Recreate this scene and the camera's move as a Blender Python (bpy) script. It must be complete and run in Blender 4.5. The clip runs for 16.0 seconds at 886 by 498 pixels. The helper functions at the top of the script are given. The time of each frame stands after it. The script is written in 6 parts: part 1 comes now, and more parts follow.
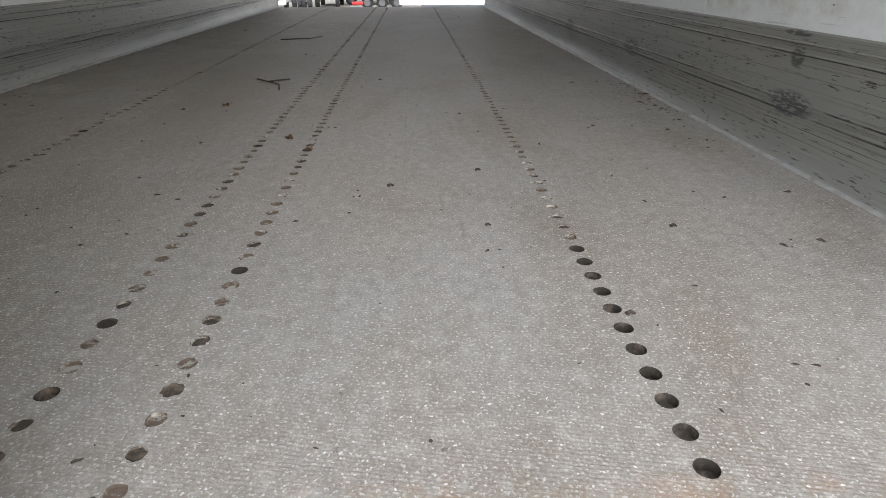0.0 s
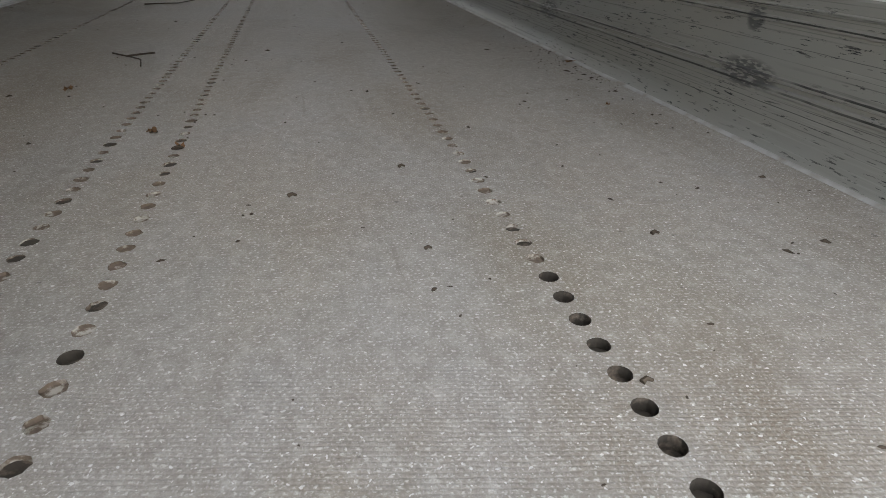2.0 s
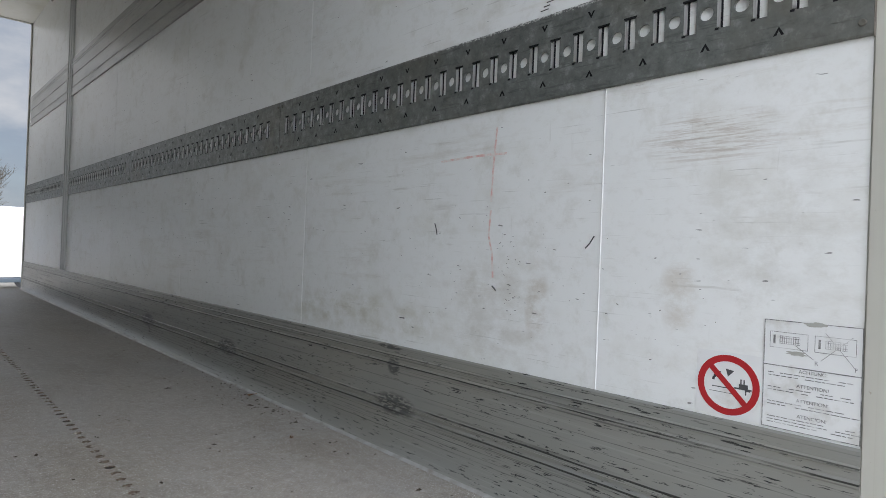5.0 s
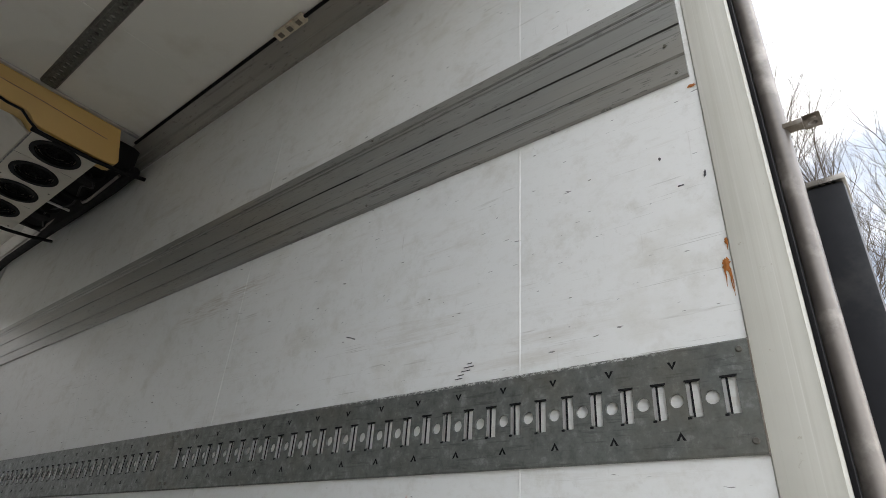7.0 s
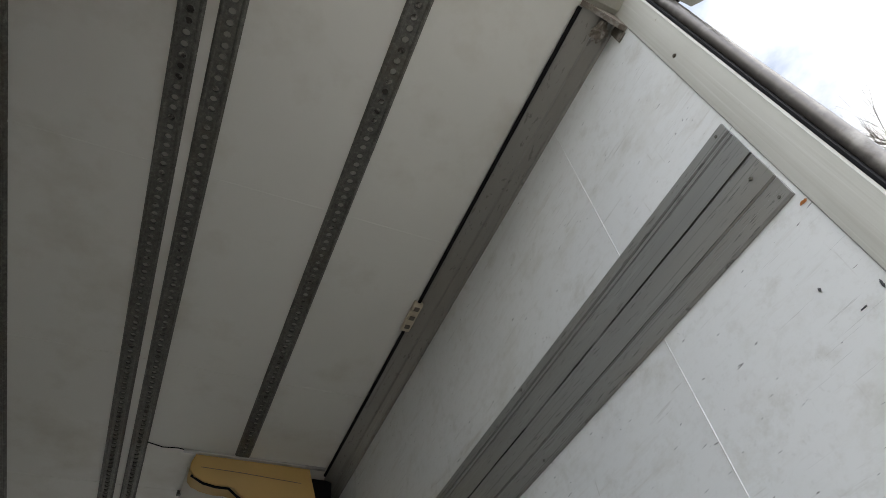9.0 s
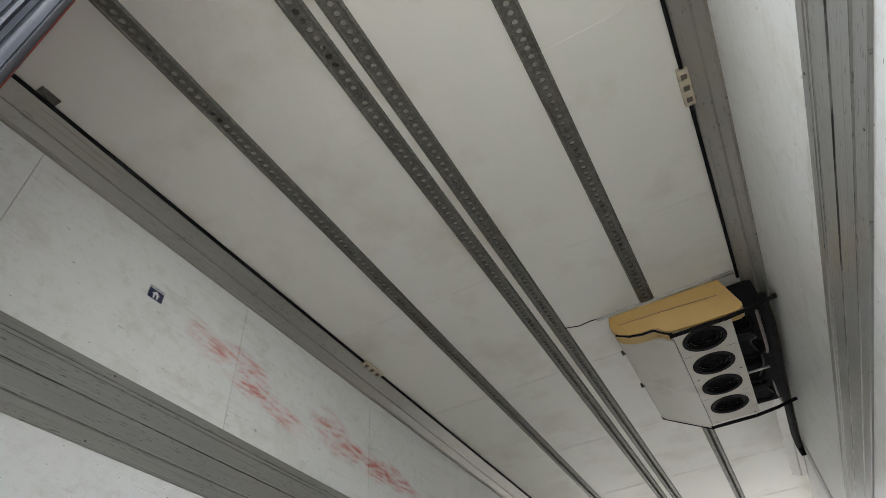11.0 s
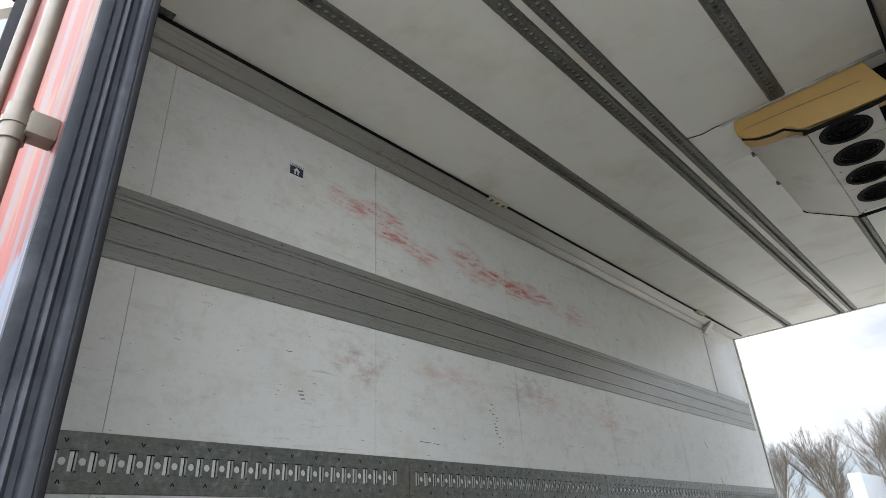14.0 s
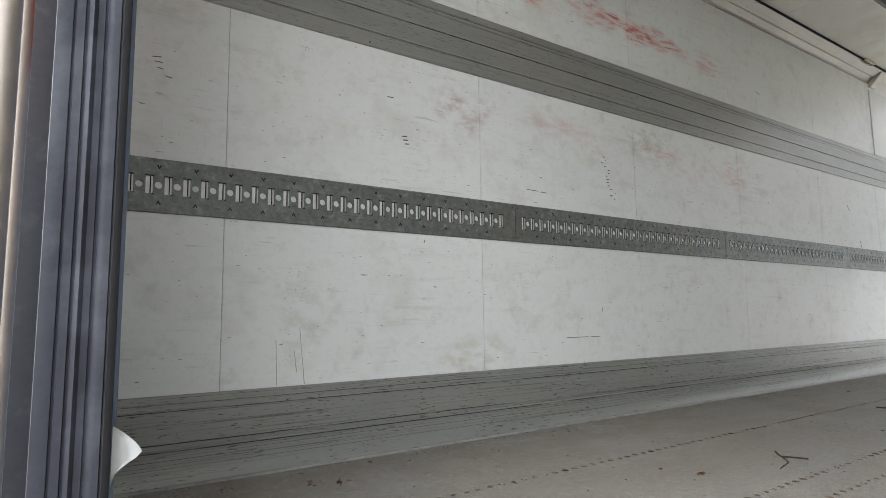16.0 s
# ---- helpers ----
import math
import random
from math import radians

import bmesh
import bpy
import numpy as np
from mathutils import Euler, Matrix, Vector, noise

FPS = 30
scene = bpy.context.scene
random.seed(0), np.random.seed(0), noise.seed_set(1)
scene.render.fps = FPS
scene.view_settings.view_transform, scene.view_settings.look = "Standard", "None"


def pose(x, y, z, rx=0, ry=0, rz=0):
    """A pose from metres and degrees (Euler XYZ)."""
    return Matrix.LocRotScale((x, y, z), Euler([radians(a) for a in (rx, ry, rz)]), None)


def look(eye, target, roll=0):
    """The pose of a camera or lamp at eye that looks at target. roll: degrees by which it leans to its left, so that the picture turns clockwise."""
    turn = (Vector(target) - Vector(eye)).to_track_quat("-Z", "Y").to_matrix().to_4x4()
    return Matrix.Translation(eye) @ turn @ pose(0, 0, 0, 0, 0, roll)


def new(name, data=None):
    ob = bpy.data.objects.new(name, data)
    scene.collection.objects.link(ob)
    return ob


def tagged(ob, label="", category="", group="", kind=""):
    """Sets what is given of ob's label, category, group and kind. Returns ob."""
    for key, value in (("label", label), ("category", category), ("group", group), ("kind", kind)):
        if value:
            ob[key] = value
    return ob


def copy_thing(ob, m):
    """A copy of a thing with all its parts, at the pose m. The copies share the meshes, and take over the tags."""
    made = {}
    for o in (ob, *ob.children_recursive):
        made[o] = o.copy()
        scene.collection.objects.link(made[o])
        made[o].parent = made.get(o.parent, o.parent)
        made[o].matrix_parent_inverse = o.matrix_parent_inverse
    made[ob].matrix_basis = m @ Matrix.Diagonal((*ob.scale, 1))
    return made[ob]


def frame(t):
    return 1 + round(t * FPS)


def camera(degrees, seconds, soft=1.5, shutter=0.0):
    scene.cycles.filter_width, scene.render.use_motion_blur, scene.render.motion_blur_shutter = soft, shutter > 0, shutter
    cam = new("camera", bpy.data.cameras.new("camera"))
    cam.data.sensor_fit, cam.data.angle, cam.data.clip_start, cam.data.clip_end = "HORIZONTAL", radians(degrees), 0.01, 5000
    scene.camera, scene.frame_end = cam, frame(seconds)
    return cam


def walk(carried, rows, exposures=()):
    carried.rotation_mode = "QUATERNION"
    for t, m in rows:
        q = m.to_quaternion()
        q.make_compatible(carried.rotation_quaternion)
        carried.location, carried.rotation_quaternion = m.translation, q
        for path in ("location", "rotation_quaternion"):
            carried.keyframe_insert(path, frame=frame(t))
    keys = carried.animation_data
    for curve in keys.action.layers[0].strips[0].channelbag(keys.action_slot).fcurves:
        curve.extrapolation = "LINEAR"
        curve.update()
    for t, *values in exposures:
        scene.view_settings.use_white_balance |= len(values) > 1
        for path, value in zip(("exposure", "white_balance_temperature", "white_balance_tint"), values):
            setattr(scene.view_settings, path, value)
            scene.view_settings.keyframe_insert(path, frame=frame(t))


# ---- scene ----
cam = camera(73.8, 16.0, soft=0.7)
EXPOSURES = [(0.0, 0.56, 6750, 11), (1.0, 0.45, 6700, 10), (1.5, 0.34, 6750, 11), (2.5, 0.48, 6850, 10), (3.2, 0.42, 6600, 10), (5.5, 0.55, 6450, 10), (6.3, 0.7, 6800, 10), (7.0, 0.43, 6800, 10), (7.5, 0.15, 6800, 10), (8.2, -0.2, 6600, 10), (10.5, 1.55, 6650, 8), (11.0, 1.52, 6600, 9), (11.5, 1.55, 6550, 9), (12.0, 1.28, 6450, 9), (13.0, 1.27, 6430, 8), (15.0, 1.25, 6600, 9), (16.0, 1.52, 6700, 9)]
PATH = [
    (0, (0.344, -0.295, 0.424), (0.432, 1.507, -0.438), -0.2),
    (0.5, (0.372, -0.153, 0.447), (0.297, 1.646, -0.423), -2.3),
    (1, (0.436, -0.075, 0.451), (0.169, 1.773, -0.265), -0.7),
    (1.5, (0.447, -0.047, 0.424), (0.288, 1.767, -0.404), -0.9),
    (2, (0.333, -0.019, 0.391), (0.727, 1.692, -0.566), 0.5),
    (2.1, (0.311, -0.013, 0.39), (0.842, 1.658, -0.573), 0.2),
    (2.5, (0.263, -0.02, 0.389), (1.259, 1.48, -0.481), 4.4),
    (3, (0.276, -0.095, 0.417), (1.432, 1.417, -0.198), 3.3),
    (3.2, (0.265, -0.123, 0.431), (1.446, 1.393, -0.124), 2.2),
    (5.3, (0.198, -0.202, 0.568), (1.61, 1.21, 0.677), 2.9),
    (5.5, (0.198, -0.2, 0.574), (1.624, 1.19, 0.765), 4.0),
    (6, (0.205, -0.196, 0.612), (1.637, 1.112, 1.099), 5.1),
    (6.5, (0.214, -0.191, 0.647), (1.607, 1.043, 1.38), 5.4),
    (7, (0.212, -0.199, 0.699), (1.536, 0.935, 1.678), 4.2),
    (7.5, (0.214, -0.207, 0.739), (1.411, 0.834, 1.956), 1.5),
    (8, (0.222, -0.245, 0.781), (1.182, 0.683, 2.27), -3.4),
    (8.2, (0.213, -0.258, 0.787), (1.062, 0.626, 2.367), -6.8),
    (10.5, (0.549, -0.224, 0.782), (0.43, 1.159, 2.221), -8.0),
    (11, (0.716, -0.13, 0.687), (0.11, 1.178, 2.073), -5.4),
    (11.5, (0.903, -0.188, 0.698), (0.141, 1.042, 2.078), -2.8),
    (12, (0.965, -0.228, 0.745), (0.037, 1.033, 1.99), -3.6),
    (12.5, (0.959, -0.255, 0.789), (-0.036, 1.077, 1.901), -3.2),
    (13, (0.973, -0.261, 0.779), (-0.069, 1.079, 1.836), -2.1),
    (13.5, (0.964, -0.261, 0.76), (-0.132, 1.094, 1.742), -2.5),
    (14, (0.941, -0.257, 0.695), (-0.263, 1.062, 1.595), -3.2),
    (14.5, (0.93, -0.24, 0.687), (-0.449, 0.956, 1.505), -1.2),
    (15, (0.958, -0.182, 0.633), (-0.476, 1.074, 1.239), -4.0),
    (15.5, (0.974, -0.148, 0.584), (-0.618, 0.992, 0.987), -0.8),
    (16, (0.913, -0.111, 0.535), (-0.724, 1.015, 0.766), -0.8),
]
walk(cam, [(t, look(eye, target, roll)) for t, eye, target, roll in PATH], EXPOSURES)

# ---- light ----
world = bpy.data.worlds.new("overcast_sky")
scene.world = world
world.use_nodes = True
wn, wl = world.node_tree.nodes, world.node_tree.links
wn.clear()
w_out = wn.new("ShaderNodeOutputWorld")
w_bg = wn.new("ShaderNodeBackground")
w_sky = wn.new("ShaderNodeTexSky")
w_sky.sky_type, w_sky.sun_disc = "NISHITA", False
w_sky.sun_elevation, w_sky.sun_rotation = radians(17), radians(173)
w_sky.air_density, w_sky.dust_density, w_sky.ozone_density = 1.0, 0.5, 2.0
w_co = wn.new("ShaderNodeTexCoord")
w_map = wn.new("ShaderNodeMapping")
w_map.inputs["Scale"].default_value = (1.0, 1.0, 2.2)
w_noise = wn.new("ShaderNodeTexNoise")
w_noise.inputs["Scale"].default_value = 1.9
w_noise.inputs["Detail"].default_value = 7.0
w_noise.inputs["Roughness"].default_value = 0.56
w_ramp = wn.new("ShaderNodeValToRGB")
w_ramp.color_ramp.elements[0].position, w_ramp.color_ramp.elements[1].position = 0.36, 0.56
w_ramp.color_ramp.elements[0].color = (0.9, 0.9, 0.9, 1)
w_cloud = wn.new("ShaderNodeValToRGB")
w_cloud.color_ramp.elements[0].position, w_cloud.color_ramp.elements[1].position = 0.44, 0.70
w_cloud.color_ramp.elements[0].color = (1.2, 1.36, 1.68, 1)
w_cloud.color_ramp.elements[1].color = (4.1, 4.05, 4.0, 1)
w_mix = wn.new("ShaderNodeMixRGB")
w_bg.inputs["Strength"].default_value = 0.13
wl.new(w_co.outputs["Generated"], w_map.inputs["Vector"])
wl.new(w_map.outputs["Vector"], w_noise.inputs["Vector"])
wl.new(w_noise.outputs["Fac"], w_ramp.inputs["Fac"])
wl.new(w_noise.outputs["Fac"], w_cloud.inputs["Fac"])
wl.new(w_ramp.outputs["Color"], w_mix.inputs["Fac"])
wl.new(w_sky.outputs["Color"], w_mix.inputs[1])
wl.new(w_cloud.outputs["Color"], w_mix.inputs[2])
# the cloud cover is brightest round the veiled sun
SUN_WAY = Vector((0.12, -0.93, 0.29)).normalized()
w_dot = wn.new("ShaderNodeVectorMath")
w_dot.operation = "DOT_PRODUCT"
w_dot.inputs[1].default_value = SUN_WAY
w_glow = wn.new("ShaderNodeMapRange")
w_glow.interpolation_type = "SMOOTHSTEP"
w_glow.inputs["From Min"].default_value, w_glow.inputs["From Max"].default_value = -0.1, 1.0
w_glow.inputs["To Min"].default_value, w_glow.inputs["To Max"].default_value = 1.3, 9.8
w_lit = wn.new("ShaderNodeVectorMath")
w_lit.operation = "SCALE"
wl.new(w_co.outputs["Generated"], w_dot.inputs[0])
wl.new(w_dot.outputs["Value"], w_glow.inputs["Value"])
wl.new(w_mix.outputs["Color"], w_lit.inputs[0])
wl.new(w_glow.outputs["Result"], w_lit.inputs["Scale"])
# an overcast sky is brighter overhead than near the horizon
w_sep = wn.new("ShaderNodeSeparateXYZ")
w_zen = wn.new("ShaderNodeMapRange")
w_zen.interpolation_type = "SMOOTHSTEP"
w_zen.inputs["From Min"].default_value, w_zen.inputs["From Max"].default_value = 0.5, 1.0
w_zen.inputs["To Min"].default_value, w_zen.inputs["To Max"].default_value = 1.0, 1.15
w_all = wn.new("ShaderNodeVectorMath")
w_all.operation = "SCALE"
wl.new(w_co.outputs["Generated"], w_sep.inputs[0])
wl.new(w_sep.outputs[2], w_zen.inputs["Value"])
wl.new(w_lit.outputs["Vector"], w_all.inputs[0])
wl.new(w_zen.outputs["Result"], w_all.inputs["Scale"])
wl.new(w_all.outputs["Vector"], w_bg.inputs["Color"])
wl.new(w_bg.outputs["Background"], w_out.inputs["Surface"])

sun_data = bpy.data.lights.new("sun", "SUN")
sun_data.energy, sun_data.angle, sun_data.color = 0.15, radians(60), (1.0, 0.96, 0.9)
sun = new("sun", sun_data)
sun.matrix_world = look((0, 0, 0), -SUN_WAY)

# ---- materials ----


class Nodes:
    """A node material, built step by step."""

    def __init__(self, name):
        self.mat = bpy.data.materials.new(name)
        self.mat.use_nodes = True
        self.n, self.l = self.mat.node_tree.nodes, self.mat.node_tree.links
        self.bsdf = self.n["Principled BSDF"]
        self.pos = self.n.new("ShaderNodeNewGeometry").outputs["Position"]

    def put(self, value, socket):
        if isinstance(value, bpy.types.NodeSocket):
            self.l.new(value, socket)
        elif isinstance(value, tuple) and len(value) == 3 and socket.type == "RGBA":
            socket.default_value = (*value, 1.0)
        else:
            socket.default_value = value

    def set(self, name, value):
        self.put(value, self.bsdf.inputs[name])

    def scaled(self, sx, sy, sz, move=(0, 0, 0)):
        m = self.n.new("ShaderNodeMapping")
        m.inputs["Scale"].default_value = (sx, sy, sz)
        m.inputs["Location"].default_value = move
        self.l.new(self.pos, m.inputs["Vector"])
        return m.outputs["Vector"]

    def noise(self, scale, detail=3.0, rough=0.55, vec=None, distort=0.0):
        t = self.n.new("ShaderNodeTexNoise")
        t.inputs["Scale"].default_value, t.inputs["Detail"].default_value = scale, detail
        t.inputs["Roughness"].default_value, t.inputs["Distortion"].default_value = rough, distort
        self.l.new(vec if vec is not None else self.pos, t.inputs["Vector"])
        return t.outputs["Fac"]

    def ramp(self, fac, a, b, va=0.0, vb=1.0):
        m = self.n.new("ShaderNodeMapRange")
        m.inputs["From Min"].default_value, m.inputs["From Max"].default_value = a, b
        m.inputs["To Min"].default_value, m.inputs["To Max"].default_value = va, vb
        self.put(fac, m.inputs["Value"])
        return m.outputs["Result"]

    def math(self, op, a, b=0.0):
        m = self.n.new("ShaderNodeMath")
        m.operation = op
        self.put(a, m.inputs[0])
        self.put(b, m.inputs[1])
        return m.outputs[0]

    def mix(self, fac, a, b):
        m = self.n.new("ShaderNodeMixRGB")
        self.put(fac, m.inputs["Fac"])
        self.put(a, m.inputs[1])
        self.put(b, m.inputs[2])
        return m.outputs["Color"]

    def bump(self, height, strength=0.3, distance=0.002):
        b = self.n.new("ShaderNodeBump")
        b.inputs["Strength"].default_value, b.inputs["Distance"].default_value = strength, distance
        self.put(height, b.inputs["Height"])
        self.l.new(b.outputs["Normal"], self.bsdf.inputs["Normal"])

    def split(self):
        s = self.n.new("ShaderNodeSeparateXYZ")
        self.l.new(self.pos, s.inputs[0])
        return s.outputs[0], s.outputs[1], s.outputs[2]

    def random(self):
        return self.n.new("ShaderNodeObjectInfo").outputs["Random"]

    def blob(self, cy, cz, ry, rz):
        """A soft spot on a side wall: 1 in its middle, 0 past its rim."""
        _, y, z = self.split()
        dy = self.math("DIVIDE", self.math("SUBTRACT", y, cy), ry)
        dz = self.math("DIVIDE", self.math("SUBTRACT", z, cz), rz)
        d = self.math("ADD", self.math("MULTIPLY", dy, dy), self.math("MULTIPLY", dz, dz))
        return self.ramp(d, 0.0, 1.0, 1.0, 0.0)


def simple(name, color, rough=0.5, metal=0.0, grain=0.12, scale=30.0, bump=0.1, dirt=None, dirt_at=(0.55, 0.75), dirt_scale=6.0):
    m = Nodes(name)
    g = m.noise(scale, 5.0, 0.6)
    base = m.mix(g, tuple(c * (1 - grain) for c in color), tuple(min(1, c * (1 + grain)) for c in color))
    if dirt:
        d = m.ramp(m.noise(dirt_scale, 6.0, 0.62), *dirt_at)
        base = m.mix(d, base, dirt)
    m.set("Base Color", base)
    m.set("Roughness", m.ramp(m.noise(scale * 0.4, 4.0), 0.3, 0.7, rough - 0.07, rough + 0.07))
    m.set("Metallic", metal)
    if bump:
        m.bump(g, bump, 0.001)
    return m.mat


def wall_panel(name, spots=()):
    """White glass-fibre lining, scuffed by loads; spots: colour, middle, size and strength of the larger marks."""
    m = Nodes(name)
    large = m.noise(1.3, 4.0, 0.6)
    fine = m.noise(22.0, 5.0, 0.65)
    base = m.mix(large, (0.785, 0.795, 0.775), (0.83, 0.845, 0.83))
    grime = m.ramp(m.noise(3.2, 7.0, 0.68, m.scaled(1, 1, 1.3)), 0.53, 0.78)
    base = m.mix(m.math("MULTIPLY", grime, 0.5), base, (0.55, 0.53, 0.44))
    blot = m.ramp(m.noise(11.0, 6.0, 0.7), 0.56, 0.72)
    base = m.mix(m.math("MULTIPLY", blot, 0.3), base, (0.46, 0.44, 0.36))
    streak = m.ramp(m.noise(1.0, 3.0, 0.6, m.scaled(1, 5.0, 75.0)), 0.64, 0.72)
    where = m.ramp(m.noise(2.6, 3.0, 0.6, m.scaled(1, 1, 1, (3, 7, 1))), 0.50, 0.62)
    base = m.mix(m.math("MULTIPLY", m.math("MULTIPLY", streak, where), 0.38), base, (0.30, 0.28, 0.23))
    nick = m.ramp(m.noise(1.0, 2.0, 0.5, m.scaled(1, 13.0, 95.0, (0, 2, 5)), 0.4), 0.75, 0.775)
    nick = m.math("MULTIPLY", nick, m.ramp(m.noise(1.6, 2.0, 0.5, m.scaled(1, 1, 1, (1, 4, 2))), 0.45, 0.55))
    base = m.mix(m.math("MULTIPLY", nick, 0.7), base, (0.12, 0.125, 0.12))
    # long faint rubs that rise along the wall
    lean = m.n.new("ShaderNodeMapping")
    lean.inputs["Rotation"].default_value = (radians(-7), 0, 0)
    lean.inputs["Scale"].default_value = (1, 2.2, 26.0)
    m.l.new(m.pos, lean.inputs["Vector"])
    rubs = m.math("MULTIPLY", m.ramp(m.noise(1.0, 6.0, 0.7, lean.outputs["Vector"]), 0.55, 0.68), m.ramp(m.noise(1.5, 3.0, 0.6, m.scaled(1, 1, 1, (2, 1, 6))), 0.46, 0.6))
    base = m.mix(m.math("MULTIPLY", rubs, 0.27), base, (0.42, 0.37, 0.28))
    soft = m.ramp(m.noise(7.0, 6.0, 0.7, m.scaled(1, 0.7, 1.5, (3, 3, 8))), 0.55, 0.75)
    base = m.mix(m.math("MULTIPLY", soft, 0.28), base, (0.48, 0.45, 0.37))
    dots = m.math("MULTIPLY", m.ramp(m.noise(70.0, 3.0, 0.6), 0.64, 0.70), m.ramp(m.noise(4.0, 4.0, 0.6, m.scaled(1, 1, 1, (7, 2, 9))), 0.42, 0.6))
    base = m.mix(m.math("MULTIPLY", dots, 0.12), base, (0.30, 0.28, 0.23))
    for color, cy, cz, ry, rz, tilt, strength in spots:
        v = m.n.new("ShaderNodeMapping")
        v.inputs["Rotation"].default_value = (radians(tilt), 0, 0)
        m.l.new(m.scaled(1, 1, 1, (0, -cy, -cz)), v.inputs["Vector"])
        s = m.n.new("ShaderNodeSeparateXYZ")
        m.l.new(v.outputs["Vector"], s.inputs[0])
        dy, dz = m.math("DIVIDE", s.outputs[1], ry), m.math("DIVIDE", s.outputs[2], rz)
        d = m.math("ADD", m.math("MULTIPLY", dy, dy), m.math("MULTIPLY", dz, dz))
        body = m.ramp(d, 0.25, 1.0, 1.0, 0.0)
        if color == RED:
            stroke = m.ramp(m.noise(1.0, 7.0, 0.78, m.scaled(1, 8.0, 46.0, (0, cy, cz))), 0.47, 0.60)
            clump = m.ramp(m.noise(1.0, 4.0, 0.65, m.scaled(1, 5.0, 11.0, (4, cy, cz))), 0.34, 0.52)
            brush = m.math("MULTIPLY", m.math("ADD", m.math("MULTIPLY", stroke, 0.85), 0.15), clump)
        elif color == BROWN:
            brush = m.ramp(m.noise(1.0, 5.0, 0.7, m.scaled(1, 12.0, 230.0, (0, cy, cz))), 0.47, 0.62)
        else:
            brush = m.ramp(m.noise(13.0, 6.0, 0.72, m.scaled(1, 0.8, 1.4, (0, cy, cz))), 0.44, 0.64)
        base = m.mix(m.math("MULTIPLY", m.math("MULTIPLY", body, brush), strength), base, color)
    # fine mottling, hairline scratches along the wall and a few upright drag marks
    mott = m.noise(34.0, 6.0, 0.72, m.scaled(1, 0.8, 1.2, (5, 2, 4)))
    base = m.mix(m.ramp(mott, 0.52, 0.72, 0.0, 0.22), base, (0.52, 0.505, 0.445))
    hair = m.ramp(m.noise(1.0, 3.0, 0.6, m.scaled(1, 4.5, 260.0, (8, 1, 3))), 0.655, 0.69)
    hair = m.math("MULTIPLY", hair, m.ramp(m.noise(2.1, 3.0, 0.6, m.scaled(1, 1, 1.6, (2, 8, 5))), 0.44, 0.60))
    base = m.mix(m.math("MULTIPLY", hair, 0.42), base, (0.26, 0.25, 0.22))
    tick = m.ramp(m.noise(1.0, 2.0, 0.5, m.scaled(1, 26.0, 120.0, (6, 3, 1)), 0.3), 0.735, 0.755)
    base = m.mix(m.math("MULTIPLY", tick, 0.75), base, (0.10, 0.10, 0.095))
    drag = m.ramp(m.noise(1.0, 3.0, 0.6, m.scaled(1, 70.0, 5.0, (3, 6, 2))), 0.68, 0.74)
    drag = m.math("MULTIPLY", drag, m.ramp(m.noise(1.9, 3.0, 0.6, m.scaled(1, 1, 1, (9, 1, 7))), 0.50, 0.62))
    base = m.mix(m.math("MULTIPLY", drag, 0.30), base, (0.36, 0.34, 0.29))
    m.set("Base Color", base)
    m.set("Roughness", m.ramp(large, 0.3, 0.7, 0.29, 0.36))
    m.bump(fine, 0.02, 0.001)
    return m.mat


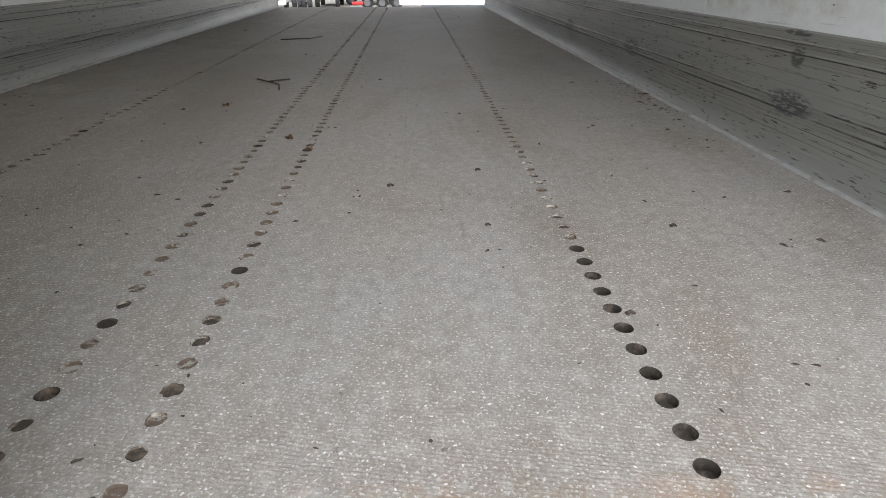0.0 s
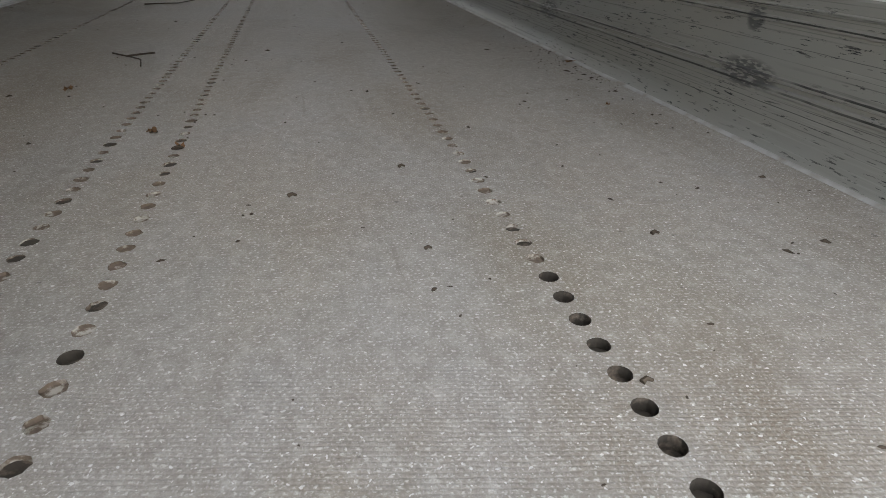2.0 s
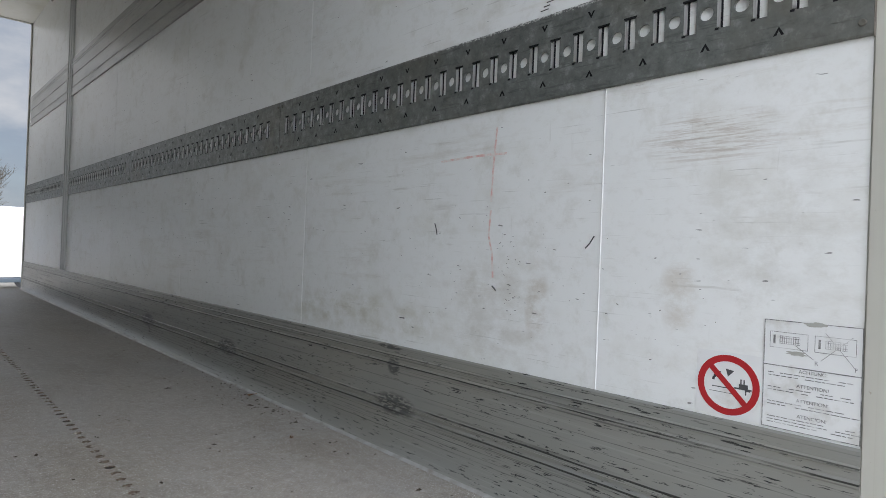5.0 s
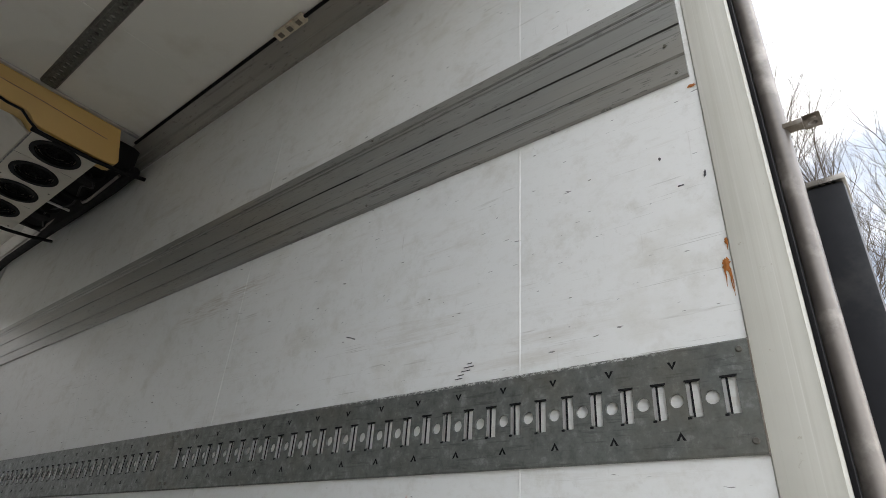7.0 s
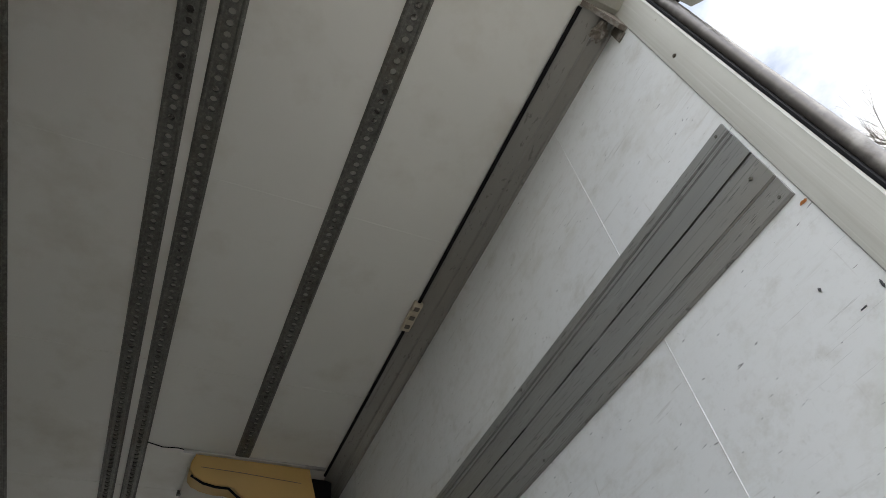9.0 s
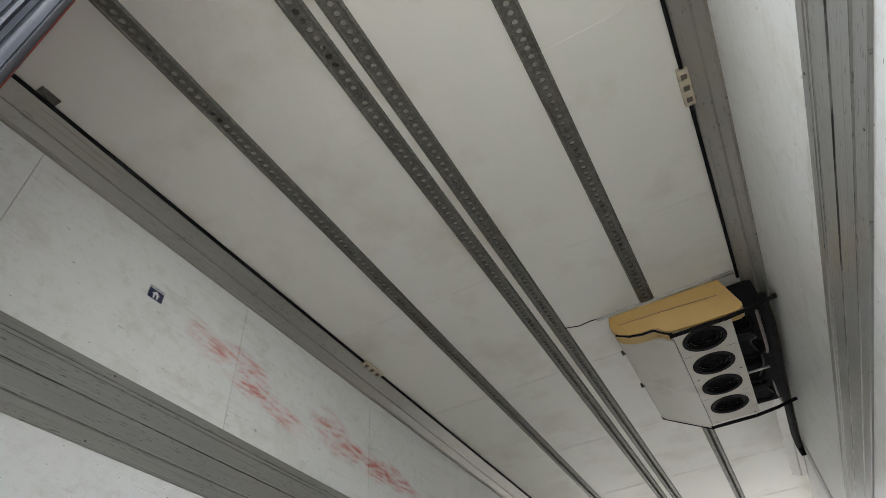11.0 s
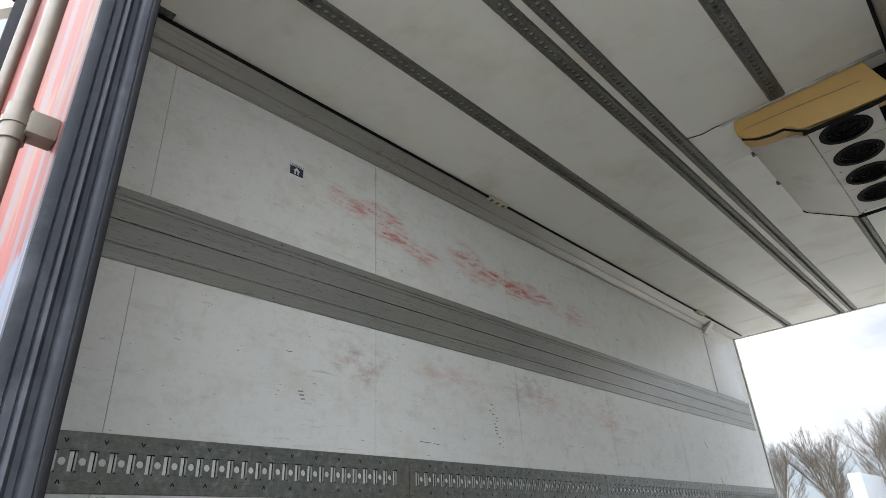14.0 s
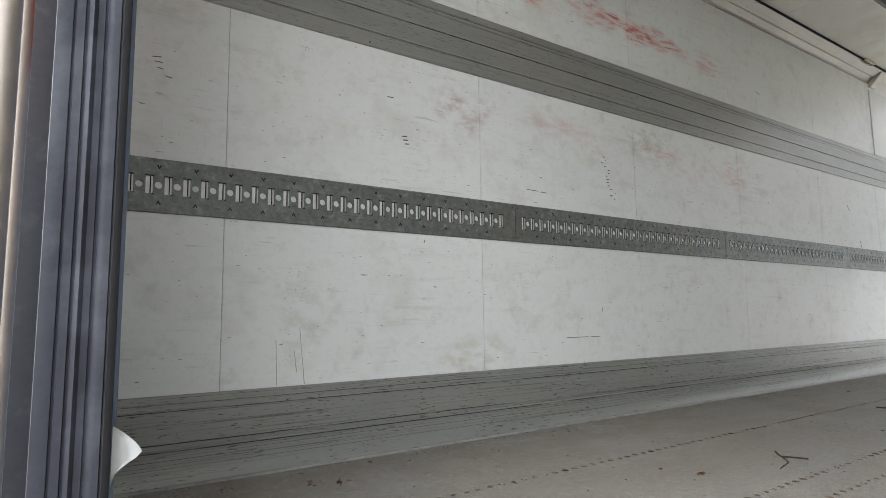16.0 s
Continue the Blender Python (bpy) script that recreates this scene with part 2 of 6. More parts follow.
def alloy(name, color, rough, metal=0.35, lines=(), hair=0.5, ticks=0.5, smears=()):
    """Grey drawn aluminium: hairlines along its length, dirt in the grooves, short dark dashes and rubbed places."""
    m = Nodes(name)
    base = m.mix(m.noise(1.0, 5.0, 0.62, m.scaled(3, 2.2, 8.0)), tuple(c * 0.84 for c in color), tuple(c * 1.15 for c in color))
    warm = m.ramp(m.noise(1.0, 4.0, 0.6, m.scaled(1, 1.1, 5.0, (4, 1, 2))), 0.42, 0.66)
    base = m.mix(m.math("MULTIPLY", warm, 0.4), base, (color[0] * 1.06, color[1] * 0.97, color[2] * 0.86))
    pale = m.ramp(m.noise(1.0, 4.0, 0.6, m.scaled(3, 1.6, 90.0, (5, 1, 2))), 0.60, 0.74)
    base = m.mix(m.math("MULTIPLY", pale, 0.28), base, (0.55, 0.55, 0.53))
    where = m.ramp(m.noise(1.0, 4.0, 0.65, m.scaled(1, 1.8, 8.0, (2, 5, 1))), 0.42, 0.60)
    drawn = m.ramp(m.noise(1.0, 2.0, 0.5, m.scaled(1, 0.9, 150.0)), 0.60, 0.66)
    base = m.mix(m.math("MULTIPLY", m.math("MULTIPLY", drawn, where), hair), base, (0.07, 0.072, 0.068))
    dash = m.ramp(m.noise(1.0, 4.0, 0.65, m.scaled(1, 22.0, 190.0, (3, 1, 7))), 0.60, 0.63)
    group = m.ramp(m.noise(1.0, 3.0, 0.6, m.scaled(1, 2.6, 12.0, (6, 2, 4))), 0.39, 0.52)
    base = m.mix(m.math("MULTIPLY", m.math("MULTIPLY", dash, group), ticks), base, (0.03, 0.031, 0.03))
    # dirt packed into the grooves, broken along their length
    _, _, z = m.split()
    for k, (lz, half, strength) in enumerate(lines):
        wob = m.math("ADD", z, m.ramp(m.noise(1.0, 3.0, 0.6, m.scaled(1, 6.0, 40.0, (k, 3 * k, 0))), 0.0, 1.0, -0.002, 0.002))
        near = m.ramp(m.math("ABSOLUTE", m.math("SUBTRACT", wob, lz)), half * 0.45, half * 0.8, 1.0, 0.0)
        gaps = m.ramp(m.noise(1.0, 4.0, 0.7, m.scaled(1, 2.6, 2.0, (k, 5 * k, 1))), 0.38, 0.52, 0.12, 1.0)
        base = m.mix(m.math("MULTIPLY", m.math("MULTIPLY", near, gaps), strength), base, (0.028, 0.028, 0.026))
    for k, (sy, sz, ry, rz) in enumerate(smears):
        rag = m.ramp(m.noise(1.0, 2.0, 0.5, m.scaled(1, 45.0, 210.0, (k, 2, 5))), 0.40, 0.50)
        base = m.mix(m.math("MULTIPLY", m.math("MULTIPLY", m.ramp(m.blob(sy, sz, ry, rz), 0.05, 0.6), rag), 0.75), base, (0.05, 0.053, 0.055))
    m.set("Base Color", base)
    m.set("Metallic", metal)
    m.set("Roughness", m.ramp(m.noise(1.0, 3.0, 0.6, m.scaled(3, 3.0, 14.0)), 0.3, 0.7, rough - 0.05, rough + 0.07))
    return m.mat


def galvanised(name, color, rough, grain=40.0, metal=0.45, torn=None):
    """Dull zinc on steel: cloudy, pitted, rubbed bright and dark in small spots."""
    m = Nodes(name)
    base = m.mix(m.noise(7.0, 6.0, 0.68), tuple(c * 0.72 for c in color), tuple(c * 1.25 for c in color))
    spangle = m.noise(grain, 5.0, 0.72)
    base = m.mix(m.ramp(spangle, 0.50, 0.72, 0.0, 0.65), base, tuple(c * 0.42 for c in color))
    base = m.mix(m.ramp(spangle, 0.46, 0.30, 0.0, 0.6), base, tuple(min(1.0, c * 2.0) for c in color))
    rub = m.ramp(m.noise(1.0, 4.0, 0.65, m.scaled(20.0, 12.0, 150.0, (1, 5, 2))), 0.58, 0.66)
    base = m.mix(m.math("MULTIPLY", rub, 0.45), base, tuple(c * 0.35 for c in color))
    brown = m.ramp(m.noise(3.0, 5.0, 0.65, m.scaled(1, 1, 1, (7, 2, 3))), 0.52, 0.68)
    base = m.mix(m.math("MULTIPLY", brown, 0.35), base, (color[0] * 1.0, color[1] * 0.84, color[2] * 0.66))
    if torn:
        cz, y0, y1 = torn
        _, y, z = m.split()
        run = m.math("MULTIPLY", m.ramp(y, y0, y0 + 0.1), m.ramp(y, y1 - 0.3, y1, 1.0, 0.0))
        edge = m.ramp(m.math("ADD", z, m.math("MULTIPLY", m.noise(90.0, 5.0, 0.75), 0.016)), cz + 0.001, cz + 0.003)
        edge = m.math("MULTIPLY", edge, m.ramp(m.noise(150.0, 3.0, 0.7, m.scaled(1, 0.6, 1, (2, 4, 1))), 0.46, 0.56))
        base = m.mix(m.math("MULTIPLY", m.math("MULTIPLY", edge, run), 0.9), base, (0.66, 0.67, 0.65))
    m.set("Base Color", base)
    m.set("Metallic", metal)
    m.set("Roughness", m.ramp(spangle, 0.3, 0.7, rough - 0.1, rough + 0.12))
    m.bump(spangle, 0.25, 0.0008)
    return m.mat


def floor_surface():
    """Grey gritted floor coating with a fine raised weave, trodden dirt and pale specks."""
    m = Nodes("gritted_floor")
    base = m.mix(m.noise(0.9, 5.0, 0.62), (0.252, 0.228, 0.194), (0.365, 0.338, 0.296))
    lane = m.ramp(m.noise(1.0, 4.0, 0.6, m.scaled(2.4, 0.35, 1)), 0.42, 0.66)
    base = m.mix(m.math("MULTIPLY", lane, 0.6), base, (0.25, 0.212, 0.16))
    dust = m.ramp(m.noise(4.5, 7.0, 0.7), 0.5, 0.8)
    base = m.mix(m.math("MULTIPLY", dust, 0.65), base, (0.235, 0.193, 0.14))
    stain = m.ramp(m.noise(1.7, 6.0, 0.7, m.scaled(1.3, 0.7, 1, (2, 9, 0)), 0.8), 0.50, 0.64)
    base = m.mix(m.math("MULTIPLY", stain, 0.7), base, (0.19, 0.155, 0.11))
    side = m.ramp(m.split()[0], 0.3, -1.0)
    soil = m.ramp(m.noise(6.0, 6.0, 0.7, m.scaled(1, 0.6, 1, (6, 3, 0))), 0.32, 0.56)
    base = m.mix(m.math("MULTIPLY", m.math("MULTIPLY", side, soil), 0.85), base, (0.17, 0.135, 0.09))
    grit = m.noise(300.0, 3.0, 0.75)
    base = m.mix(m.ramp(grit, 0.46, 0.64, 0.0, 0.34), base, (0.60, 0.59, 0.565))
    speck = m.ramp(m.noise(190.0, 1.0, 0.4), 0.68, 0.71)
    base = m.mix(m.math("MULTIPLY", speck, 0.75), base, (0.85, 0.85, 0.84))
    patch = m.ramp(m.noise(9.0, 6.0, 0.68, m.scaled(1, 0.7, 1, (1, 5, 0))), 0.52, 0.72)
    base = m.mix(m.math("MULTIPLY", patch, 0.45), base, (0.26, 0.25, 0.225))
    cool = m.ramp(m.noise(2.2, 4.0, 0.6, m.scaled(1, 0.6, 1, (8, 5, 0))), 0.48, 0.62)
    base = m.mix(m.math("MULTIPLY", cool, 0.22), base, (0.37, 0.385, 0.40))
    mott = m.noise(48.0, 4.0, 0.7, m.scaled(1, 0.8, 1, (3, 1, 0)))
    base = m.mix(m.ramp(mott, 0.50, 0.66, 0.0, 0.45), base, (0.20, 0.18, 0.15))
    base = m.mix(m.ramp(mott, 0.46, 0.32, 0.0, 0.4), base, (0.52, 0.505, 0.475))
    scrape = m.ramp(m.noise(1.0, 4.0, 0.65, m.scaled(34.0, 3.0, 1, (1, 2, 0)), 0.5), 0.63, 0.70)
    base = m.mix(m.math("MULTIPLY", scrape, 0.4), base, (0.21, 0.185, 0.15))
    pit = m.ramp(m.noise(95.0, 2.0, 0.6, m.scaled(1, 1, 1, (4, 2, 0))), 0.60, 0.72)
    base = m.mix(m.math("MULTIPLY", pit, 0.35), base, (0.19, 0.17, 0.14))
    black = m.ramp(m.noise(45.0, 2.0, 0.5), 0.735, 0.76)
    base = m.mix(m.math("MULTIPLY", black, 0.6), base, (0.08, 0.075, 0.06))
    x, y, z = m.split()
    rust = m.ramp(m.math("ADD", y, m.math("MULTIPLY", m.noise(7.0, 4.0), 0.25)), 0.12, 0.24, 1.0, 0.0)
    rust = m.math("MULTIPLY", rust, m.ramp(m.noise(9.0, 5.0, 0.65), 0.50, 0.62))
    base = m.mix(m.math("MULTIPLY", rust, 0.75), base, (0.42, 0.17, 0.05))
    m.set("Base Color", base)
    m.set("Roughness", m.ramp(grit, 0.3, 0.7, 0.42, 0.6))
    m.set("Specular IOR Level", 0.5)
    weave = m.n.new("ShaderNodeTexBrick")
    weave.inputs["Scale"].default_value = 1.0
    weave.inputs["Mortar Size"].default_value = 0.0022
    weave.inputs["Mortar Smooth"].default_value = 1.0
    weave.inputs["Brick Width"].default_value, weave.inputs["Row Height"].default_value = 0.0085, 0.0055
    turned = m.n.new("ShaderNodeMapping")
    turned.inputs["Rotation"].default_value = (0, 0, radians(12))
    shake = m.n.new("ShaderNodeTexNoise")
    shake.inputs["Scale"].default_value, shake.inputs["Detail"].default_value = 35.0, 2.0
    m.l.new(m.pos, shake.inputs["Vector"])
    shift = m.n.new("ShaderNodeVectorMath")
    shift.operation = "SCALE"
    shift.inputs["Scale"].default_value = 0.006
    m.l.new(shake.outputs["Color"], shift.inputs[0])
    moved = m.n.new("ShaderNodeVectorMath")
    m.l.new(m.pos, moved.inputs[0])
    m.l.new(shift.outputs["Vector"], moved.inputs[1])
    m.l.new(moved.outputs["Vector"], turned.inputs["Vector"])
    m.l.new(turned.outputs["Vector"], weave.inputs["Vector"])
    nub = m.math("MULTIPLY", m.math("SUBTRACT", 1.0, weave.outputs["Fac"]), m.ramp(m.noise(210.0, 2.0, 0.6, m.scaled(1, 1, 1, (9, 4, 0))), 0.52, 0.62))
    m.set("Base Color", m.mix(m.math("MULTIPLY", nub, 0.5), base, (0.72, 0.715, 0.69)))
    h = m.math("ADD", m.math("MULTIPLY", weave.outputs["Fac"], -0.5), m.math("MULTIPLY", grit, 0.9))
    m.bump(h, 0.38, 0.0016)
    return m.mat


RAIL_TOP = 1.083
RED = (0.60, 0.085, 0.065)
BROWN = (0.33, 0.24, 0.16)
M_WALL_L = wall_panel("white_lining_left", [
    (RED, 1.40, 2.36, 0.16, 0.09, 10, 0.55), (RED, 1.68, 2.32, 0.30, 0.12, 12, 0.85), (RED, 1.98, 2.22, 0.22, 0.07, 8, 0.6),
    (RED, 2.38, 2.30, 0.24, 0.13, 14, 0.75), (RED, 2.72, 2.25, 0.28, 0.09, 6, 1.0), (RED, 3.05, 2.26, 0.28, 0.08, 6, 0.9), (RED, 3.5, 2.22, 0.34, 0.08, 4, 0.55),
    (RED, 3.0, 1.52, 0.25, 0.04, 4, 0.35), (RED, 3.84, 1.50, 0.20, 0.14, 0, 0.35), (RED, 2.1, 1.54, 0.3, 0.06, 0, 0.22),
    ((0.40, 0.22, 0.19), 1.50, 1.50, 0.20, 0.14, 0, 0.5), ((0.5, 0.24, 0.2), 2.25, 1.50, 0.5, 0.09, 4, 0.22),
    ((0.5, 0.24, 0.2), 3.3, 1.45, 0.55, 0.13, 0, 0.22), ((0.30, 0.27, 0.22), 2.9, 1.55, 0.3, 0.14, 0, 0.4),
    ((0.42, 0.38, 0.27), 0.72, 0.55, 0.10, 0.25, 0, 0.3), ((0.5, 0.45, 0.3), 1.55, 0.35, 0.25, 0.12, 0, 0.5)])
M_WALL_R = wall_panel("white_lining_right", [
    (BROWN, 0.235, 0.775, 0.14, 0.055, 0, 0.5), ((0.42, 0.34, 0.24), 0.60, 0.45, 0.035, 0.11, 0, 0.5), ((0.45, 0.38, 0.28), 0.28, 0.50, 0.04, 0.10, 0, 0.4), (BROWN, 1.75, 1.55, 0.35, 0.05, 6, 0.45), (BROWN, 2.3, 1.72, 0.3, 0.04, 6, 0.4), ((0.4, 0.36, 0.28), 0.72, 0.42, 0.2, 0.16, 0, 0.3),
    ((0.42, 0.40, 0.33), 0.15, 0.62, 0.12, 0.2, 0, 0.25), ((0.35, 0.33, 0.3), 0.63, 1.70, 0.2, 0.12, 30, 0.2),
    ((0.45, 0.42, 0.3), 1.3, 0.36, 0.5, 0.08, 0, 0.5)])
KICK_LINES = ((0.283, 0.0014, 0.5), (0.264, 0.0017, 0.75), (0.241, 0.0024, 0.95), (0.198, 0.0010, 0.6), (0.172, 0.0009, 0.5), (0.137, 0.0026, 0.95), (0.113, 0.0032, 0.95), (0.096, 0.0012, 0.7), (0.085, 0.0014, 0.7), (0.071, 0.0010, 0.6), (0.06, 0.0014, 0.6))
KICK_GREY = (0.305, 0.310, 0.288)
M_KICK = alloy("kick_aluminium", KICK_GREY, 0.35, 0.3, KICK_LINES, 0.55, 0.8)
M_KICK_R = alloy("kick_aluminium_rubbed", KICK_GREY, 0.35, 0.3, KICK_LINES, 0.55, 1.0, ((1.07, 0.13, 0.10, 0.035), (1.08, 0.235, 0.03, 0.03), (2.17, 0.13, 0.10, 0.04), (3.2, 0.13, 0.12, 0.04), (1.1, 0.285, 0.06, 0.008)))
STRIP_LINES = ((1.953, 0.0018, 0.85), (1.936, 0.0012, 0.6), (1.852, 0.0020, 0.95), (1.757, 0.0018, 0.9), (1.722, 0.0012, 0.6))
M_STRIP = alloy("strip_aluminium", (0.325, 0.33, 0.315), 0.35, 0.4, STRIP_LINES, 0.4, 0.5)
M_RAIL = galvanised("galvanised_rail", (0.19, 0.202, 0.19), 0.42)
M_RAIL_TORN = galvanised("torn_edge_rail", (0.19, 0.202, 0.19), 0.42, torn=(RAIL_TOP, 0.12, 1.15))
M_PALE = simple("bare_aluminium", (0.62, 0.62, 0.61), 0.38, 0.7, 0.15, 40.0, 0.1, (0.3, 0.29, 0.27), (0.5, 0.8))
M_CORNICE = alloy("cornice_aluminium", (0.35, 0.342, 0.312), 0.36, 0.35, (), 0.25, 0.35)
M_TRACK = galvanised("galvanised_track", (0.17, 0.168, 0.148), 0.5, 70.0, 0.6)
M_TRACKBACK = simple("dim_grimy_track_back", (0.40, 0.39, 0.34), 0.6, 0.0, 0.15, 20.0, 0.1, (0.05, 0.042, 0.035), (0.52, 0.60), 11.0)
M_CEIL = simple("ceiling_lining", (0.82, 0.81, 0.745), 0.42, 0.0, 0.03, 4.0, 0.05, (0.58, 0.54, 0.44), (0.5, 0.85), 2.0)
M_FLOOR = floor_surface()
M_HOLE = simple("hole_dirt_shade", (0.05, 0.042, 0.032), 0.85, 0.0, 0.5, 90.0, 0.5, (0.20, 0.16, 0.12), (0.5, 0.7), 50.0)
M_DUST = simple("pale_dust", (0.155, 0.118, 0.088), 0.9, 0.0, 0.5, 120.0, 0.5, (0.42, 0.40, 0.35), (0.50, 0.60), 60.0)
M_FLAKE = simple("broken_coating", (0.55, 0.54, 0.51), 0.7, 0.0, 0.2, 90.0, 0.2)


def post_paint():
    """Old cream paint with runs of dirt down its length."""
    m = Nodes("white_post_paint")
    base = m.mix(m.noise(6.0, 5.0, 0.6), (0.42, 0.415, 0.36), (0.52, 0.515, 0.46))
    run = m.ramp(m.noise(1.0, 5.0, 0.65, m.scaled(160.0, 160.0, 1.6)), 0.50, 0.68)
    base = m.mix(m.math("MULTIPLY", run, 0.28), base, (0.36, 0.34, 0.28))
    pale = m.ramp(m.noise(1.0, 3.0, 0.6, m.scaled(110.0, 110.0, 0.9, (3, 1, 4))), 0.56, 0.70)
    base = m.mix(m.math("MULTIPLY", pale, 0.4), base, (0.64, 0.64, 0.60))
    spot = m.ramp(m.noise(40.0, 5.0, 0.7), 0.66, 0.72)
    base = m.mix(m.math("MULTIPLY", spot, 0.5), base, (0.22, 0.17, 0.11))
    m.set("Base Color", base)
    m.set("Roughness", m.ramp(m.noise(5.0, 4.0), 0.3, 0.7, 0.4, 0.6))
    m.bump(m.noise(1.0, 3.0, 0.6, m.scaled(120.0, 120.0, 2.0)), 0.05, 0.001)
    return m.mat


M_POST = post_paint()
M_SEALANT = simple("white_sealant", (0.74, 0.745, 0.72), 0.5)
M_FOOT = simple("foot_bead", (0.44, 0.44, 0.43), 0.40, 0.1, 0.12, 12.0, 0.1, (0.29, 0.265, 0.23), (0.44, 0.66), 14.0)
M_GRIME = simple("brown_grime", (0.17, 0.145, 0.115), 0.8, 0.0, 0.4, 90.0, 0.4, (0.30, 0.28, 0.25), (0.5, 0.65), 40.0)
M_PROFILE = simple("pale_profile", (0.66, 0.67, 0.665), 0.4, 0.0, 0.08, 12.0, 0.05)
M_HATCH = simple("smooth_white_panel", (0.84, 0.85, 0.86), 0.2, 0.0, 0.03, 4.0, 0.02)
M_DRIP = simple("drip_dirt", (0.42, 0.39, 0.32), 0.7, 0.0, 0.3, 60.0, 0.0)
M_JOINT = simple("joint_dirt", (0.40, 0.40, 0.36), 0.8)
M_STEEL = simple("stainless_tube", (0.50, 0.48, 0.45), 0.32, 0.9, 0.15, 25.0, 0.12, (0.22, 0.20, 0.17), (0.5, 0.75), 7.0)
M_ROD = simple("weathered_rod_steel", (0.15, 0.128, 0.104), 0.45, 0.4, 0.2, 30.0, 0.15, (0.20, 0.16, 0.12), (0.5, 0.75), 9.0)
M_TUBE = simple("dirty_tube_steel", (0.15, 0.135, 0.12), 0.42, 0.5, 0.3, 30.0, 0.15, (0.30, 0.28, 0.25), (0.5, 0.7), 12.0)
M_RUBBER = simple("black_rubber", (0.018, 0.019, 0.022), 0.5, 0.0, 0.3, 40.0, 0.15, (0.05, 0.05, 0.05), (0.55, 0.8), 8.0)
M_RUBBER.node_tree.nodes["Principled BSDF"].inputs["Specular IOR Level"].default_value = 0.2
M_SEAL = simple("door_seal_rubber", (0.021, 0.023, 0.029), 0.5, 0.0, 0.3, 40.0, 0.1, (0.065, 0.07, 0.082), (0.5, 0.8), 6.0)
M_SEAL.node_tree.nodes["Principled BSDF"].inputs["Specular IOR Level"].default_value = 0.13
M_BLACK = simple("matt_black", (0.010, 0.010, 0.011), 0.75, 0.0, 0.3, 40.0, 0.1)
M_BLACK.node_tree.nodes["Principled BSDF"].inputs["Specular IOR Level"].default_value = 0.15
M_YELLOW = simple("yellowed_plastic", (0.58, 0.37, 0.10), 0.42, 0.0, 0.08, 6.0, 0.05, (0.40, 0.23, 0.06), (0.5, 0.85), 4.0)
M_CREAM = simple("aged_white_plastic", (0.66, 0.63, 0.55), 0.42, 0.0, 0.05, 6.0, 0.05, (0.45, 0.42, 0.34), (0.55, 0.85), 5.0)
M_CLIP = simple("cream_lamp_clip", (0.60, 0.53, 0.40), 0.5, 0.0, 0.1, 30.0, 0.1, (0.3, 0.26, 0.2), (0.5, 0.7), 20.0)
M_RUST = simple("rust", (0.33, 0.115, 0.022), 0.85, 0.0, 0.5, 60.0, 0.4)
M_STICKER = simple("white_sticker", (0.76, 0.77, 0.76), 0.35, 0.0, 0.04, 8.0, 0.02, (0.5, 0.48, 0.42), (0.55, 0.8), 18.0)
M_SIGN_RED = simple("sign_red", (0.42, 0.02, 0.025), 0.4, 0.0, 0.1, 20.0, 0.02)
M_INK = simple("sticker_ink", (0.07, 0.07, 0.075), 0.5, 0.0, 0.2, 50.0, 0.0)
M_PRINT = simple("worn_print", (0.17, 0.17, 0.17), 0.5, 0.0, 0.2, 50.0, 0.0, (0.55, 0.55, 0.54), (0.5, 0.62), 60.0)
M_BLUE = simple("sign_blue", (0.016, 0.024, 0.075), 0.35, 0.0, 0.1, 20.0, 0.0)
M_CHALK = simple("red_chalk", (0.74, 0.47, 0.43), 0.8, 0.0, 0.15, 60.0, 0.0, (0.76, 0.73, 0.69), (0.42, 0.58), 55.0)
M_BARK = simple("grey_bark", (0.095, 0.08, 0.062), 0.9, 0.0, 0.35, 14.0, 0.5)
M_LEAF = simple("dry_leaf", (0.24, 0.13, 0.06), 0.8, 0.0, 0.4, 50.0, 0.3)
M_TWIG = simple("dry_twig", (0.06, 0.045, 0.03), 0.8, 0.0, 0.4, 60.0, 0.3)


def gravel_yard():
    m = Nodes("gravel_yard")
    base = m.mix(m.noise(0.35, 5.0, 0.6), (0.36, 0.33, 0.285), (0.50, 0.46, 0.40))
    base = m.mix(m.ramp(m.noise(26.0, 4.0, 0.7), 0.4, 0.7, 0.0, 0.5), base, (0.24, 0.22, 0.19))
    m.set("Base Color", base)
    m.set("Roughness", 0.9)
    m.bump(m.noise(26.0, 4.0, 0.7), 0.5, 0.02)
    return m.mat


